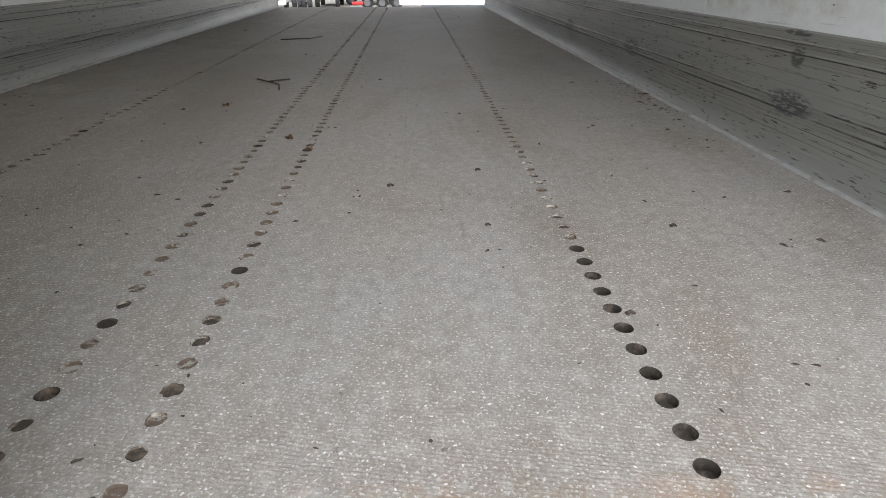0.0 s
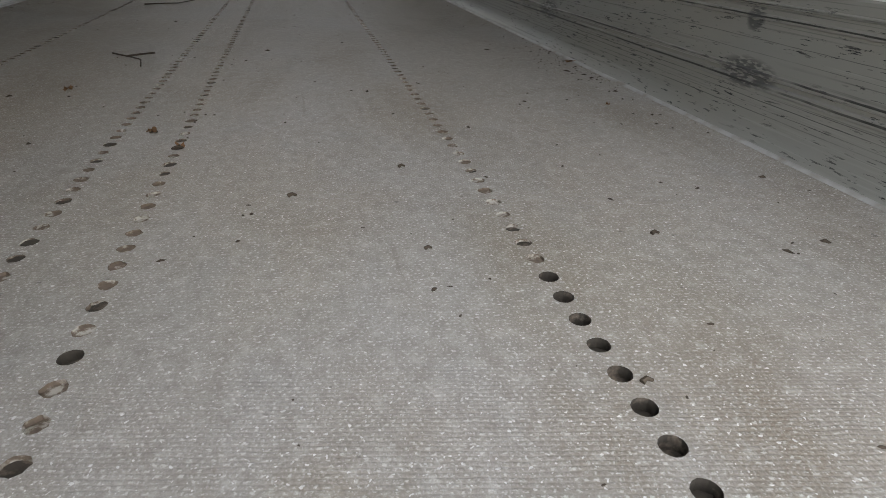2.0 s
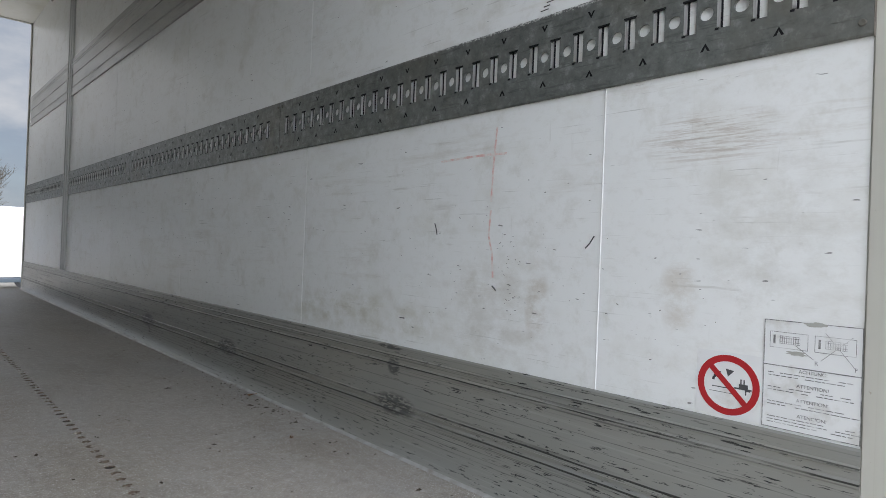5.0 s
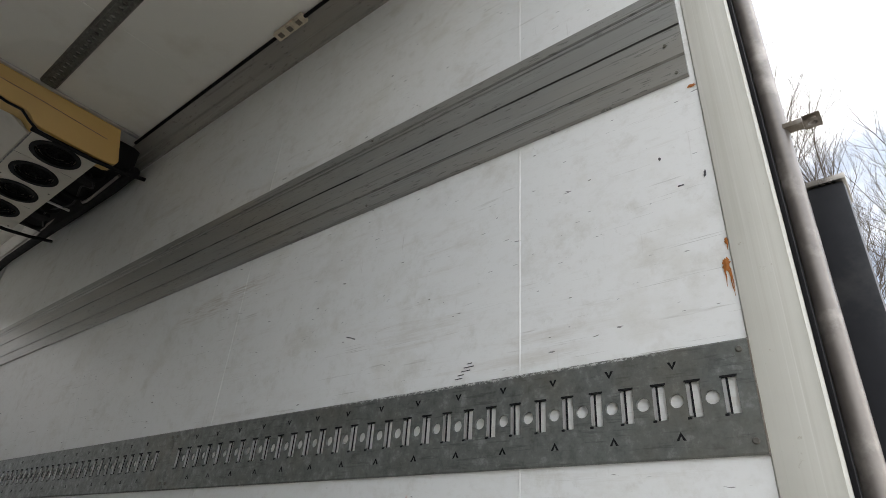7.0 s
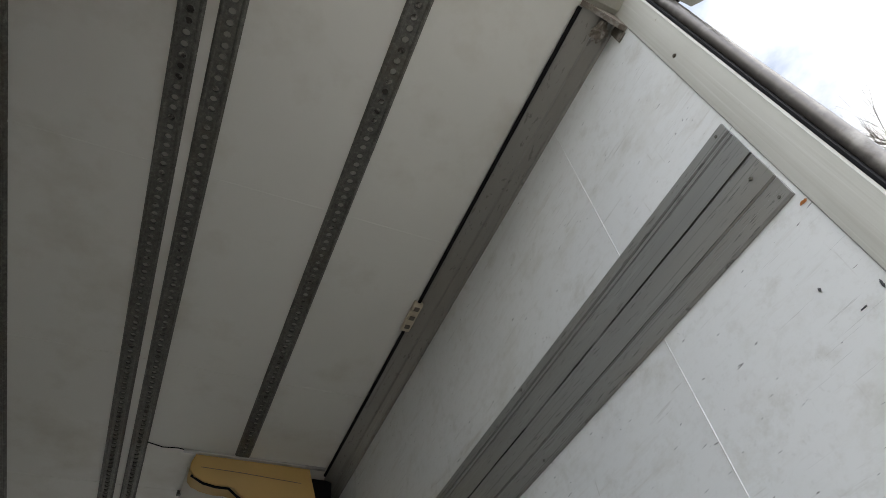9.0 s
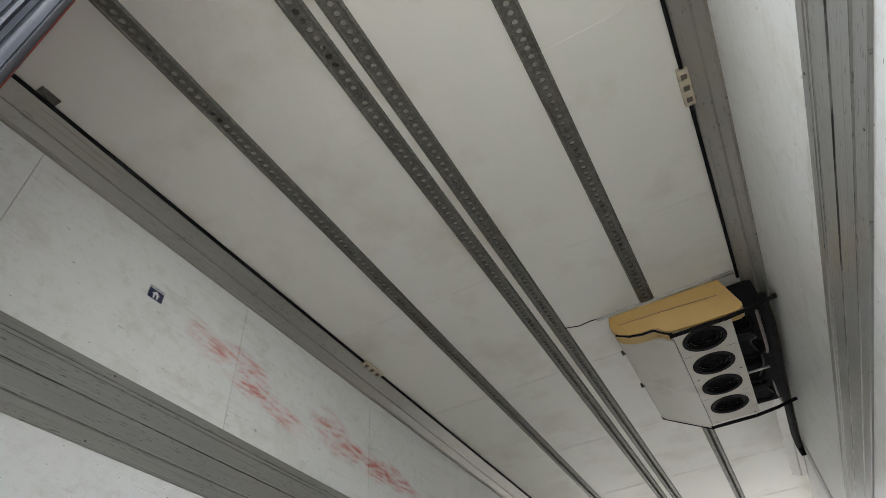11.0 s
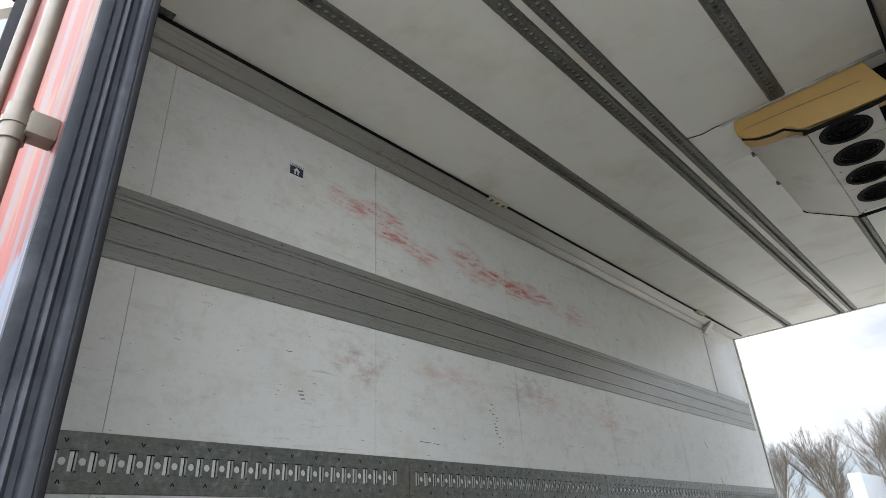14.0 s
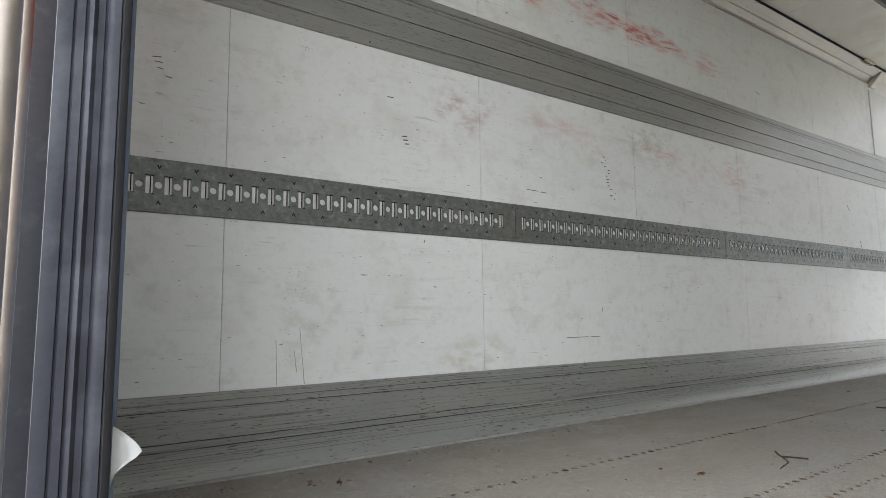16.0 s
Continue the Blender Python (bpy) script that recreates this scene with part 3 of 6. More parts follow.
def door_paint():
    """Gloss door paint: red flames over white above, blue below."""
    m = Nodes("door_graphic_paint")
    x, y, z = m.split()
    wave = m.noise(1.0, 4.0, 0.6, m.scaled(13.0, 5.0, 1.2), 1.2)
    flame = m.ramp(wave, 0.40, 0.47)
    upper = m.mix(flame, (0.10, 0.07, 0.08), (0.19, 0.026, 0.013))
    gold = m.ramp(m.noise(1.0, 3.0, 0.5, m.scaled(6.0, 6.0, 1.6, (4, 1, 3)), 1.0), 0.60, 0.68)
    upper = m.mix(gold, upper, (0.17, 0.11, 0.06))
    lower = m.mix(m.ramp(m.noise(1.0, 3.0, 0.5, m.scaled(6.0, 6.0, 1.5, (9, 3, 2)), 1.0), 0.44, 0.50), (0.025, 0.06, 0.165), (0.12, 0.15, 0.205))
    edge = m.ramp(m.math("ADD", z, m.math("MULTIPLY", wave, 0.35)), 1.27, 1.30)
    paint = m.mix(edge, lower, upper)
    # pale upright bands between the rods
    sway = m.math("ADD", x, m.ramp(m.noise(1.0, 4.0, 0.6, m.scaled(3.0, 3.0, 2.5, (2, 2, 5))), 0.0, 1.0, -0.012, 0.012))
    for at, half in ((-0.050, 0.007), (-0.125, 0.012), (-0.30, 0.03), (-0.52, 0.04)):
        band = m.ramp(m.math("ABSOLUTE", m.math("SUBTRACT", sway, at)), half, half + 0.006, 0.85, 0.0)
        paint = m.mix(band, paint, (0.125, 0.092, 0.102))
    chip = m.ramp(m.noise(1.0, 5.0, 0.7, m.scaled(60.0, 60.0, 14.0)), 0.60, 0.68)
    paint = m.mix(m.math("MULTIPLY", chip, 0.5), paint, (0.22, 0.09, 0.05))
    m.set("Base Color", paint)
    m.set("Roughness", 0.45)
    m.set("Specular IOR Level", 0.15)
    return m.mat


M_DOOR = door_paint()
M_GRAVEL = gravel_yard()

# ---- building helpers ----


def mesh_of(name, bm, material, smooth=35.0):
    bmesh.ops.recalc_face_normals(bm, faces=bm.faces)
    me = bpy.data.meshes.new(name)
    bm.to_mesh(me)
    bm.free()
    me.materials.append(material)
    if smooth:
        me.polygons.foreach_set("use_smooth", [True] * len(me.polygons))
        me.set_sharp_from_angle(angle=radians(smooth))
    return me


def holder(name, at, label, category, group="", kind=""):
    """An Empty at the base of a thing, to carry its parts."""
    ob = new(name)
    ob.empty_display_size = 0.05
    ob.location = at
    return tagged(ob, label, category, group, kind)


def base_of(ob):
    p = Vector((0, 0, 0))
    while ob is not None:
        p = p + ob.location
        ob = ob.parent
    return p


def part(name, bm, material, parent, label="", smooth=35.0):
    """One mesh under a thing or under a part; the bmesh is in world metres."""
    bmesh.ops.translate(bm, verts=bm.verts, vec=-base_of(parent))
    ob = new(name, mesh_of(name, bm, material, smooth))
    ob.parent = parent
    return tagged(ob, label)


def thing(name, bm, material, label, category, group="", kind="", smooth=35.0):
    """A thing that is one mesh; its origin is put at its lowest middle."""
    xs, ys, zs = [v.co.x for v in bm.verts], [v.co.y for v in bm.verts], [v.co.z for v in bm.verts]
    at = Vector(((min(xs) + max(xs)) / 2, (min(ys) + max(ys)) / 2, min(zs)))
    bmesh.ops.translate(bm, verts=bm.verts, vec=-at)
    ob = new(name, mesh_of(name, bm, material, smooth))
    ob.location = at
    return tagged(ob, label, category, group, kind)


def box(x0, x1, y0, y1, z0, z1, bevel=0.0, bm=None):
    bm = bm or bmesh.new()
    made = bmesh.ops.create_cube(bm, size=1.0)["verts"]
    for v in made:
        v.co = Vector(((x0 + x1) / 2 + v.co.x * (x1 - x0), (y0 + y1) / 2 + v.co.y * (y1 - y0), (z0 + z1) / 2 + v.co.z * (z1 - z0)))
    if bevel:
        edges = {e for v in made for e in v.link_edges}
        bmesh.ops.bevel(bm, geom=list(edges), offset=bevel, segments=2, affect="EDGES", profile=0.6)
    return bm


def prism(points, axis, a0, a1, bm=None):
    """A closed outline pushed along an axis. Outline coordinates are the two other axes in x, y, z order."""
    bm = bm or bmesh.new()

    def at(p, a):
        return {"x": (a, p[0], p[1]), "y": (p[0], a, p[1]), "z": (p[0], p[1], a)}[axis]
    lo, hi = [bm.verts.new(at(p, a0)) for p in points], [bm.verts.new(at(p, a1)) for p in points]
    n = len(points)
    for i in range(n):
        bm.faces.new((lo[i], lo[(i + 1) % n], hi[(i + 1) % n], hi[i]))
    bm.faces.new(lo[::-1])
    bm.faces.new(hi)
    return bm


def pipe(points, r, n=10, bm=None, r1=None):
    """A round bar along a line of points, tapering to r1."""
    bm = bm or bmesh.new()
    points = [Vector(p) for p in points]
    rings = []
    for i, p in enumerate(points):
        d = (points[min(i + 1, len(points) - 1)] - points[max(i - 1, 0)]).normalized()
        a = d.orthogonal().normalized() if not rings else (last - d * last.dot(d)).normalized()
        last = a
        b = d.cross(a)
        rr = r if r1 is None else r + (r1 - r) * i / (len(points) - 1)
        rings.append([bm.verts.new(p + (a * math.cos(2 * math.pi * k / n) + b * math.sin(2 * math.pi * k / n)) * rr) for k in range(n)])
    for u, v in zip(rings, rings[1:]):
        for k in range(n):
            bm.faces.new((u[k], u[(k + 1) % n], v[(k + 1) % n], v[k]))
    bm.faces.new(rings[0][::-1])
    bm.faces.new(rings[-1])
    return bm


def curved(points, n=5):
    """A smooth line through the points."""
    p = [Vector(q) for q in points]
    p = [p[0] * 2 - p[1]] + p + [p[-1] * 2 - p[-2]]
    out = []
    for a, b, c, d in zip(p, p[1:], p[2:], p[3:]):
        for k in range(n):
            t = k / n
            out.append(0.5 * (2 * b + (c - a) * t + (2 * a - 5 * b + 4 * c - d) * t * t + (3 * b - a - 3 * c + d) * t ** 3))
    return out + [p[-2]]


def ring_hole(bm, corners, rim, depth_vec, wall=0):
    """A plate cell with a hole: four outer corners, a rim loop in the same turn, and walls that go back by depth_vec."""
    outer = [bm.verts.new(c) for c in corners]
    inner = [bm.verts.new(c) for c in rim]
    n, q = len(inner), len(inner) // 4
    for s in range(4):
        a, b = outer[s], outer[(s + 1) % 4]
        loop = [inner[(s * q + k) % n] for k in range(q + 1)]
        bm.faces.new([a, b] + loop[::-1])
    if not any(depth_vec):
        return inner
    back = [bm.verts.new(Vector(c) + Vector(depth_vec)) for c in rim]
    for k in range(n):
        bm.faces.new((inner[k], inner[(k + 1) % n], back[(k + 1) % n], back[k])).material_index = wall
    return back


W, H, LONG = 1.24, 2.788, 7.31
KICK, RAIL0, RAIL1, STRIP0, STRIP1 = 0.292, 0.897, 1.083, 1.690, 1.992

# ---- ground ----
bm = bmesh.new()
rows = []
for y in (-4000, -300, -60, -20, 8, 30, 55, 120, 400, 4000):
    z = -1.2 - 1.45 * min(1.0, max(0.0, (y - 8) / 47))
    rows.append([bm.verts.new((x, y, z)) for x in (-4000, -200, -30, 30, 200, 4000)])
for a, b in zip(rows, rows[1:]):
    for k in range(5):
        bm.faces.new((a[k], a[k + 1], b[k + 1], b[k]))
thing("ground", bm, M_GRAVEL, "brown grey gravel lorry yard", "ground", kind="structure")

# ---- floor ----
ROWS_X = (-0.61, -0.068, 0.068, 0.61)
PITCH, HOLE_R = 0.0478, 0.0130
floor = holder("floor", (0, 0, 0), "grey beige gritted lorry floor with rows of anchor holes, littered with dirt", "floor", kind="structure")
Y0, Y1 = -0.06, LONG
xs = [-W - 0.02]
for x in ROWS_X:
    xs += [x - 0.024, x + 0.024]
xs.append(W + 0.02)
bm = bmesh.new()
for a, b in zip(xs[0::2], xs[1::2]):
    bm.faces.new([bm.verts.new(p) for p in ((a, Y0, 0), (b, Y0, 0), (b, Y1, 0), (a, Y1, 0))])
box(-W - 0.02, W + 0.02, Y0, Y1, -0.12, -0.03, bm=bm)
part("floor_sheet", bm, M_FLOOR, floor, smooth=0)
rng = random.Random(4)
for x in ROWS_X:
    bm, dirt, pale, flakes = bmesh.new(), bmesh.new(), bmesh.new(), bmesh.new()
    y = 0.102 - PITCH * 3.5
    bm.faces.new([bm.verts.new(p) for p in ((x - 0.024, Y0, 0), (x + 0.024, Y0, 0), (x + 0.024, y, 0), (x - 0.024, y, 0))])
    while y + PITCH < LONG:
        cy = y + PITCH / 2
        mixed = rng.random()
        clear = y < 0.60 if x > 0.3 else mixed < 0.10
        worn, size = (0.03, 1.0) if clear else (0.13, rng.uniform(0.80, 1.02))
        rim = [(x + r * math.cos(math.pi * (1.25 + k / 8)), cy + r * math.sin(math.pi * (1.25 + k / 8)), 0) for k in range(16) for r in (HOLE_R * size * rng.uniform(1 - worn, 1 + worn * 0.6),)]
        if not clear and rng.random() < 0.45:
            for _ in range(rng.randint(2, 6)):
                way, far, r = rng.uniform(0, 6.3), rng.uniform(0.013, 0.021), rng.uniform(0.0010, 0.0032)
                px, py = x + far * math.cos(way), cy + far * math.sin(way)
                flakes.faces.new([flakes.verts.new((px + r * math.cos(way + q) * rng.uniform(0.6, 1.5), py + r * math.sin(way + q), 0.0007)) for q in (0, 1.4, 3.0, 4.5)])
        ring_hole(bm, ((x - 0.024, y, 0), (x + 0.024, y, 0), (x + 0.024, y + PITCH, 0), (x - 0.024, y + PITCH, 0)), rim, (0, 0, -0.03), 1 if clear else 2)
        deep = rng.uniform(0.012, 0.018) if clear else rng.uniform(0.0018, 0.0055)
        heap = dirt if clear or mixed > 0.7 else pale
        tip, way = (rng.uniform(0.0, 0.003), rng.uniform(0, 6.3))
        centre = heap.verts.new((x + rng.uniform(-0.003, 0.003), cy + rng.uniform(-0.003, 0.003), -deep + rng.uniform(-0.002, 0.003)))
        loop = [heap.verts.new((px * 0.999 + x * 0.001, py, -deep + tip * math.cos(math.pi * k / 8 + way) + rng.uniform(-0.0008, 0.0008))) for k, (px, py, _) in enumerate(rim)]
        for k in range(16):
            heap.faces.new((centre, loop[k], loop[(k + 1) % 16]))
        y += PITCH
    bm.faces.new([bm.verts.new(p) for p in ((x - 0.024, y, 0), (x + 0.024, y, 0), (x + 0.024, LONG, 0), (x - 0.024, LONG, 0))])
    row = part("anchor_hole_row", bm, M_FLOOR, floor, smooth=0)
    # dark colour inside the clear holes paints the shade of their depth
    row.data.materials.append(M_HOLE)
    row.data.materials.append(M_DUST)
    part("hole_filling", dirt, M_HOLE, row, "dark dirt in the holes, coloured to deepen their shade")
    part("hole_dust", pale, M_DUST, row, "pale dust lying in the holes")
    part("rim_flakes", flakes, M_FLAKE, row, "pale broken flakes round the worn holes", 0)

# ---- walls ----
SEAMS = {1: (0.445, 1.605, 2.775, 4.02, 5.15, 6.24), -1: (0.425, 1.592, 2.741, 3.875, 5.09, 6.23)}


def side_wall(name, s, panel_material, label):
    """One side wall; s is its side along x."""
    wall = holder(name, (s * W, 0, 0), label, "wall", kind="structure")
    core = box(min(s * (W + 0.005), s * (W + 0.075)), max(s * (W + 0.005), s * (W + 0.075)), -0.02, LONG, -0.12, H + 0.1)
    part("wall_core", core, M_JOINT if s < 0 else M_SEALANT, wall)
    cuts = [0.0] + list(SEAMS[s]) + [LONG]
    for a, b in zip(cuts, cuts[1:]):
        part("panel", box(min(s * W, s * (W + 0.005)), max(s * W, s * (W + 0.005)), a + 0.0012, b - 0.0012, 0.02, H, 0.0006), panel_material, wall, smooth=0)
    if s > 0:
        for y in SEAMS[s][:1]:
            part("sealant_bead", pipe([(W - 0.0005, y, KICK), (W - 0.0005, y, H - 0.12)], 0.0014, 6), M_SEALANT, wall)
    # kick plate: a ridged section with a cove at its foot
    g = 0.004
    prof = [(0.0, KICK), (0.004, KICK + 0.001), (0.007, KICK - 0.003), (0.007, 0.268), (0.010, 0.266), (0.010, 0.262), (0.006, 0.260), (0.006, 0.246), (0.011, 0.243), (0.011, 0.237), (0.008, 0.234),
            (0.008, 0.140), (0.012, 0.137), (0.012, 0.131), (0.006, 0.128), (0.006, 0.120), (0.012, 0.117), (0.012, 0.108), (0.009, 0.104), (0.009, 0.052), (0.0115, 0.038), (0.015, 0.022), (0.022, 0.009), (0.032, 0.0015), (0.0, 0.0015)]
    part("kick_plate", prism([(s * (W - d), z) for d, z in prof], "y", 0.0, LONG - 0.01), M_KICK_R if s > 0 else M_KICK, wall, "grey scuffed ridged aluminium kick plate", 20)
    foot = [(0.026, 0.0060), (0.029, 0.0058), (0.0335, 0.0034), (0.0355, 0.0006), (0.026, 0.0006)]
    part("foot_bead", prism([(s * (W - d), z) for d, z in foot], "y", 0.002, LONG - 0.012), M_FOOT, wall, "pale sealing bead along the floor", 40)
    prof = [(0.0, STRIP1), (0.008, STRIP1), (0.010, STRIP1 - 0.003), (0.010, STRIP1 - 0.035), (0.006, STRIP1 - 0.038), (0.006, STRIP1 - 0.043), (0.010, STRIP1 - 0.046), (0.010, STRIP1 - 0.056), (0.007, STRIP1 - 0.059),
            (0.007, STRIP1 - 0.13), (0.010, STRIP1 - 0.133), (0.010, STRIP1 - 0.139), (0.005, STRIP1 - 0.142), (0.007, STRIP1 - 0.146), (0.007, STRIP0 + 0.075), (0.010, STRIP0 + 0.072), (0.010, STRIP0 + 0.066), (0.005, STRIP0 + 0.063),
            (0.007, STRIP0 + 0.058), (0.007, STRIP0 + 0.034), (0.010, STRIP0 + 0.031), (0.010, STRIP0 + 0.003), (0.007, STRIP0), (0.0, STRIP0)]
    part("rub_strip", prism([(s * (W - d), z) for d, z in prof], "y", 0.012, LONG - 0.12), M_STRIP, wall, "grey ridged aluminium rub strip", 20)
    # cornice under the ceiling
    prof = [(0.0, H), (0.124, H), (0.124, H - 0.008), (0.118, H - 0.013), (0.066, H - 0.048), (0.060, H - 0.052), (0.055, H - 0.052), (0.052, H - 0.046), (0.046, H - 0.046), (0.014, H - 0.080), (0.010, H - 0.094), (0.0, H - 0.095)]
    end, deep = LONG - 1.0, 0.56 if s > 0 else 1.03
    part("cornice", prism([(s * (W - d), H - (H - z) * deep) for d, z in prof], "y", 0.0, end), M_CORNICE, wall, "grey aluminium corner profile under the ceiling", 20)
    return wall


wall_right = side_wall("wall_right", 1, M_WALL_R, "white scuffed lorry side wall with grey metal strips")
wall_left = side_wall("wall_left", -1, M_WALL_L, "white lorry side wall with red smears and grey metal strips")

# vertical rail for a partition, on the right wall
prof = [(W, 5.30), (W - 0.012, 5.302), (W - 0.014, 5.325), (W - 0.006, 5.33), (W - 0.006, 5.36), (W - 0.014, 5.365), (W - 0.014, 5.40), (W - 0.006, 5.405), (W - 0.006, 5.44), (W - 0.014, 5.445), (W - 0.012, 5.468), (W, 5.47)]
part("partition_profile", prism(prof, "z", KICK, H - 0.1), M_PROFILE, wall_right, "pale vertical aluminium profile", 20)

part("end_gap", box(W - 0.0070, W - 0.0004, -0.0008, 0.0015, RAIL0 - 0.003, RAIL1), M_GRIME, wall_right, "dark gap at the end of the load rail")
for s in (1, -1):
    for y, z in ((0.04, STRIP1 - 0.018), (0.035, STRIP0 + 0.016), (0.05, STRIP0 + 0.11), (1.0, STRIP0 + 0.016), (1.02, STRIP1 - 0.018)):
        head = bmesh.new()
        bmesh.ops.create_cone(head, cap_ends=True, segments=10, radius1=0.005, radius2=0.0035, depth=0.003, matrix=Matrix.Translation((s * (W - 0.0105), y, z)) @ Matrix.Rotation(radians(-90 * s), 4, "Y"))
        part("strip_screw", head, M_TRACK, wall_right if s > 0 else wall_left)

# ---- load rails ----
SLOT = 0.0588


def rail_mesh(lead=0.0, bar=1, face=None):
    """One length of slotted load rail, its front at x = 0 facing -x, from y = lead to 1.846; bar: the slot's side that holds the pale spring bar."""
    bm = bmesh.new()
    h = RAIL1 - RAIL0
    n, first, deep = 30, 0.09, 0.0062
    za, zb, zc = 0.045, 0.147, h
    half = SLOT / 2

    def tinted(index, *size):
        seen = set(bm.faces)
        box(*size, bm=bm)
        for f in set(bm.faces) - seen:
            f.material_index = index

    for j in range(n):
        y = first + j * SLOT
        a, b, t, u = y - half / 2, y + half / 2, 0.064, 0.125
        w = 0.0112
        ring_hole(bm, ((0, a, za), (0, b, za), (0, b, zb), (0, a, zb)), [(0, y - w, t), (0, y + w, t), (0, y + w, u), (0, y - w, u)], (deep, 0, 0))
        e = y + bar * w
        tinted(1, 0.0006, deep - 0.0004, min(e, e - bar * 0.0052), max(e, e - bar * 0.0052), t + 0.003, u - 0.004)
        # black strips paint the shadow gaps beside the bar and at both slot ends
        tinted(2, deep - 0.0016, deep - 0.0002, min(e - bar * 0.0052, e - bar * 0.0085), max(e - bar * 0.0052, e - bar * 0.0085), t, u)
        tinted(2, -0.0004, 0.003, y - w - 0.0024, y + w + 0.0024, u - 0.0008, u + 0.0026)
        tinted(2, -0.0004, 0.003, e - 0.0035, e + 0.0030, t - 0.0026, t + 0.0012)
        for z in (0.0315, 0.160):
            if j % 2 == 0:
                tinted(0, -0.0007, 0.001, y - 0.016, y + 0.016, z - 0.0035, z + 0.0035)
        if j < n - 1:
            a, b = b, b + half
            mid = (a + b) / 2
            rim = [(0, mid + 0.0122 * math.cos(math.pi * (1.25 + k / 8)), 0.0945 + 0.0122 * math.sin(math.pi * (1.25 + k / 8))) for k in range(16)]
            ring_hole(bm, ((0, a, za), (0, b, za), (0, b, zb), (0, a, zb)), rim, (deep, 0, 0))
            if j % 2 == 1:
                # flat black V strokes stand in for embossed relief
                for z, d in ((0.034, 1), (0.157, -1)):
                    tip = (mid, z + 0.0085 * d)
                    for side in (-1, 1):
                        foot = (mid + side * 0.0085, z - 0.006 * d)
                        inner = (mid + side * 0.0035, z - 0.006 * d)
                        low = (mid, z + 0.0020 * d)
                        quad = [bm.verts.new((-0.0007, p[0], p[1])) for p in (tip, foot, inner, low)]
                        bm.faces.new(quad).material_index = 2
    ya, yb = first - half / 2, first + (n - 1) * SLOT + half / 2
    for y0, y1, z0, z1 in ((lead, ya, za, zb), (yb, 1.846, za, zb), (lead, 1.846, 0.003, za), (lead, 1.846, zb, zc - 0.003)):
        bm.faces.new([bm.verts.new(p) for p in ((0, y0, z0), (0, y1, z0), (0, y1, z1), (0, y0, z1))])
    for z0, z1, d in ((0.003, 0.0, 0.002), (zc - 0.003, zc, 0.002)):
        bm.faces.new([bm.verts.new(p) for p in ((0, lead, z0), (0, 1.846, z0), (d, 1.846, z1), (d, lead, z1))])
        bm.faces.new([bm.verts.new(p) for p in ((d, lead, z1), (d, 1.846, z1), (0.0068, 1.846, z1), (0.0068, lead, z1))])
    for y in (lead, 1.846):
        bm.faces.new([bm.verts.new(p) for p in ((0, y, 0.003), (0, y, zc - 0.003), (0.0068, y, zc), (0.0068, y, 0))])
    me = bpy.data.meshes.new("load_rail")
    bm.to_mesh(me)
    bm.free()
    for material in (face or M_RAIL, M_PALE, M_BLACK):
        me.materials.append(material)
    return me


RAIL_MESH, FIRST_RAIL, LEFT_RAIL = rail_mesh(), rail_mesh(0.052, 1, M_RAIL_TORN), rail_mesh(0.0, -1)
screw_bm = bmesh.new()
bmesh.ops.create_cone(screw_bm, cap_ends=True, segments=10, radius1=0.0062, radius2=0.0045, depth=0.003, matrix=Matrix.Rotation(radians(-90), 4, "Y"))
SCREW_MESH = mesh_of("screw", screw_bm, M_TRACK)
for s in (1, -1):
    for k in range(4):
        y = -0.05 + 1.85 * k
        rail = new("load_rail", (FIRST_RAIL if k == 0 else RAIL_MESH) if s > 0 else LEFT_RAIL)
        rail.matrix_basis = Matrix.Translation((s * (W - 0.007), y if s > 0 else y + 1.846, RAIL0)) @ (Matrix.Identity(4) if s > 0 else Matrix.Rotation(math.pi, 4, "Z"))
        tagged(rail, "grey galvanised slotted load rail screwed to the white wall", "load rail", "load rails along the walls")
        for ly in (0.066 if k == 0 and s > 0 else 0.014, 1.832):
            for lz in (0.02, 0.168):
                sc = new("screw", SCREW_MESH)
                sc.parent = rail
                sc.location = (-0.001, ly, lz)
# ---- ceiling ----
bm = box(-W - 0.075, W + 0.075, -0.02, LONG, H, H + 0.09)
for y in (1.1, 2.2, 3.33, 4.46, 5.6, 6.7):
    box(-W + 0.1, W - 0.1, y - 0.004, y + 0.004, H - 0.0015, H + 0.01, bm=bm)
thing("ceiling", bm, M_CEIL, "dull cream white lorry ceiling with four perforated metal tracks", "ceiling", kind="structure")


TRACK_PITCH = 0.0395


def dimple(bm, corners, lip, rim, drop, deep):
    """A plate cell with a hole whose edge is pressed out downwards by drop, and goes back up by deep."""
    ring_hole(bm, corners, lip, (0, 0, 0))
    n = len(rim)
    rings = [[bm.verts.new(p) for p in lip], [bm.verts.new((p[0], p[1], p[2] - drop)) for p in rim], [bm.verts.new((p[0], p[1], p[2] + deep)) for p in rim]]
    for a, b in zip(rings, rings[1:]):
        for k in range(n):
            bm.faces.new((a[k], a[(k + 1) % n], b[(k + 1) % n], b[k]))


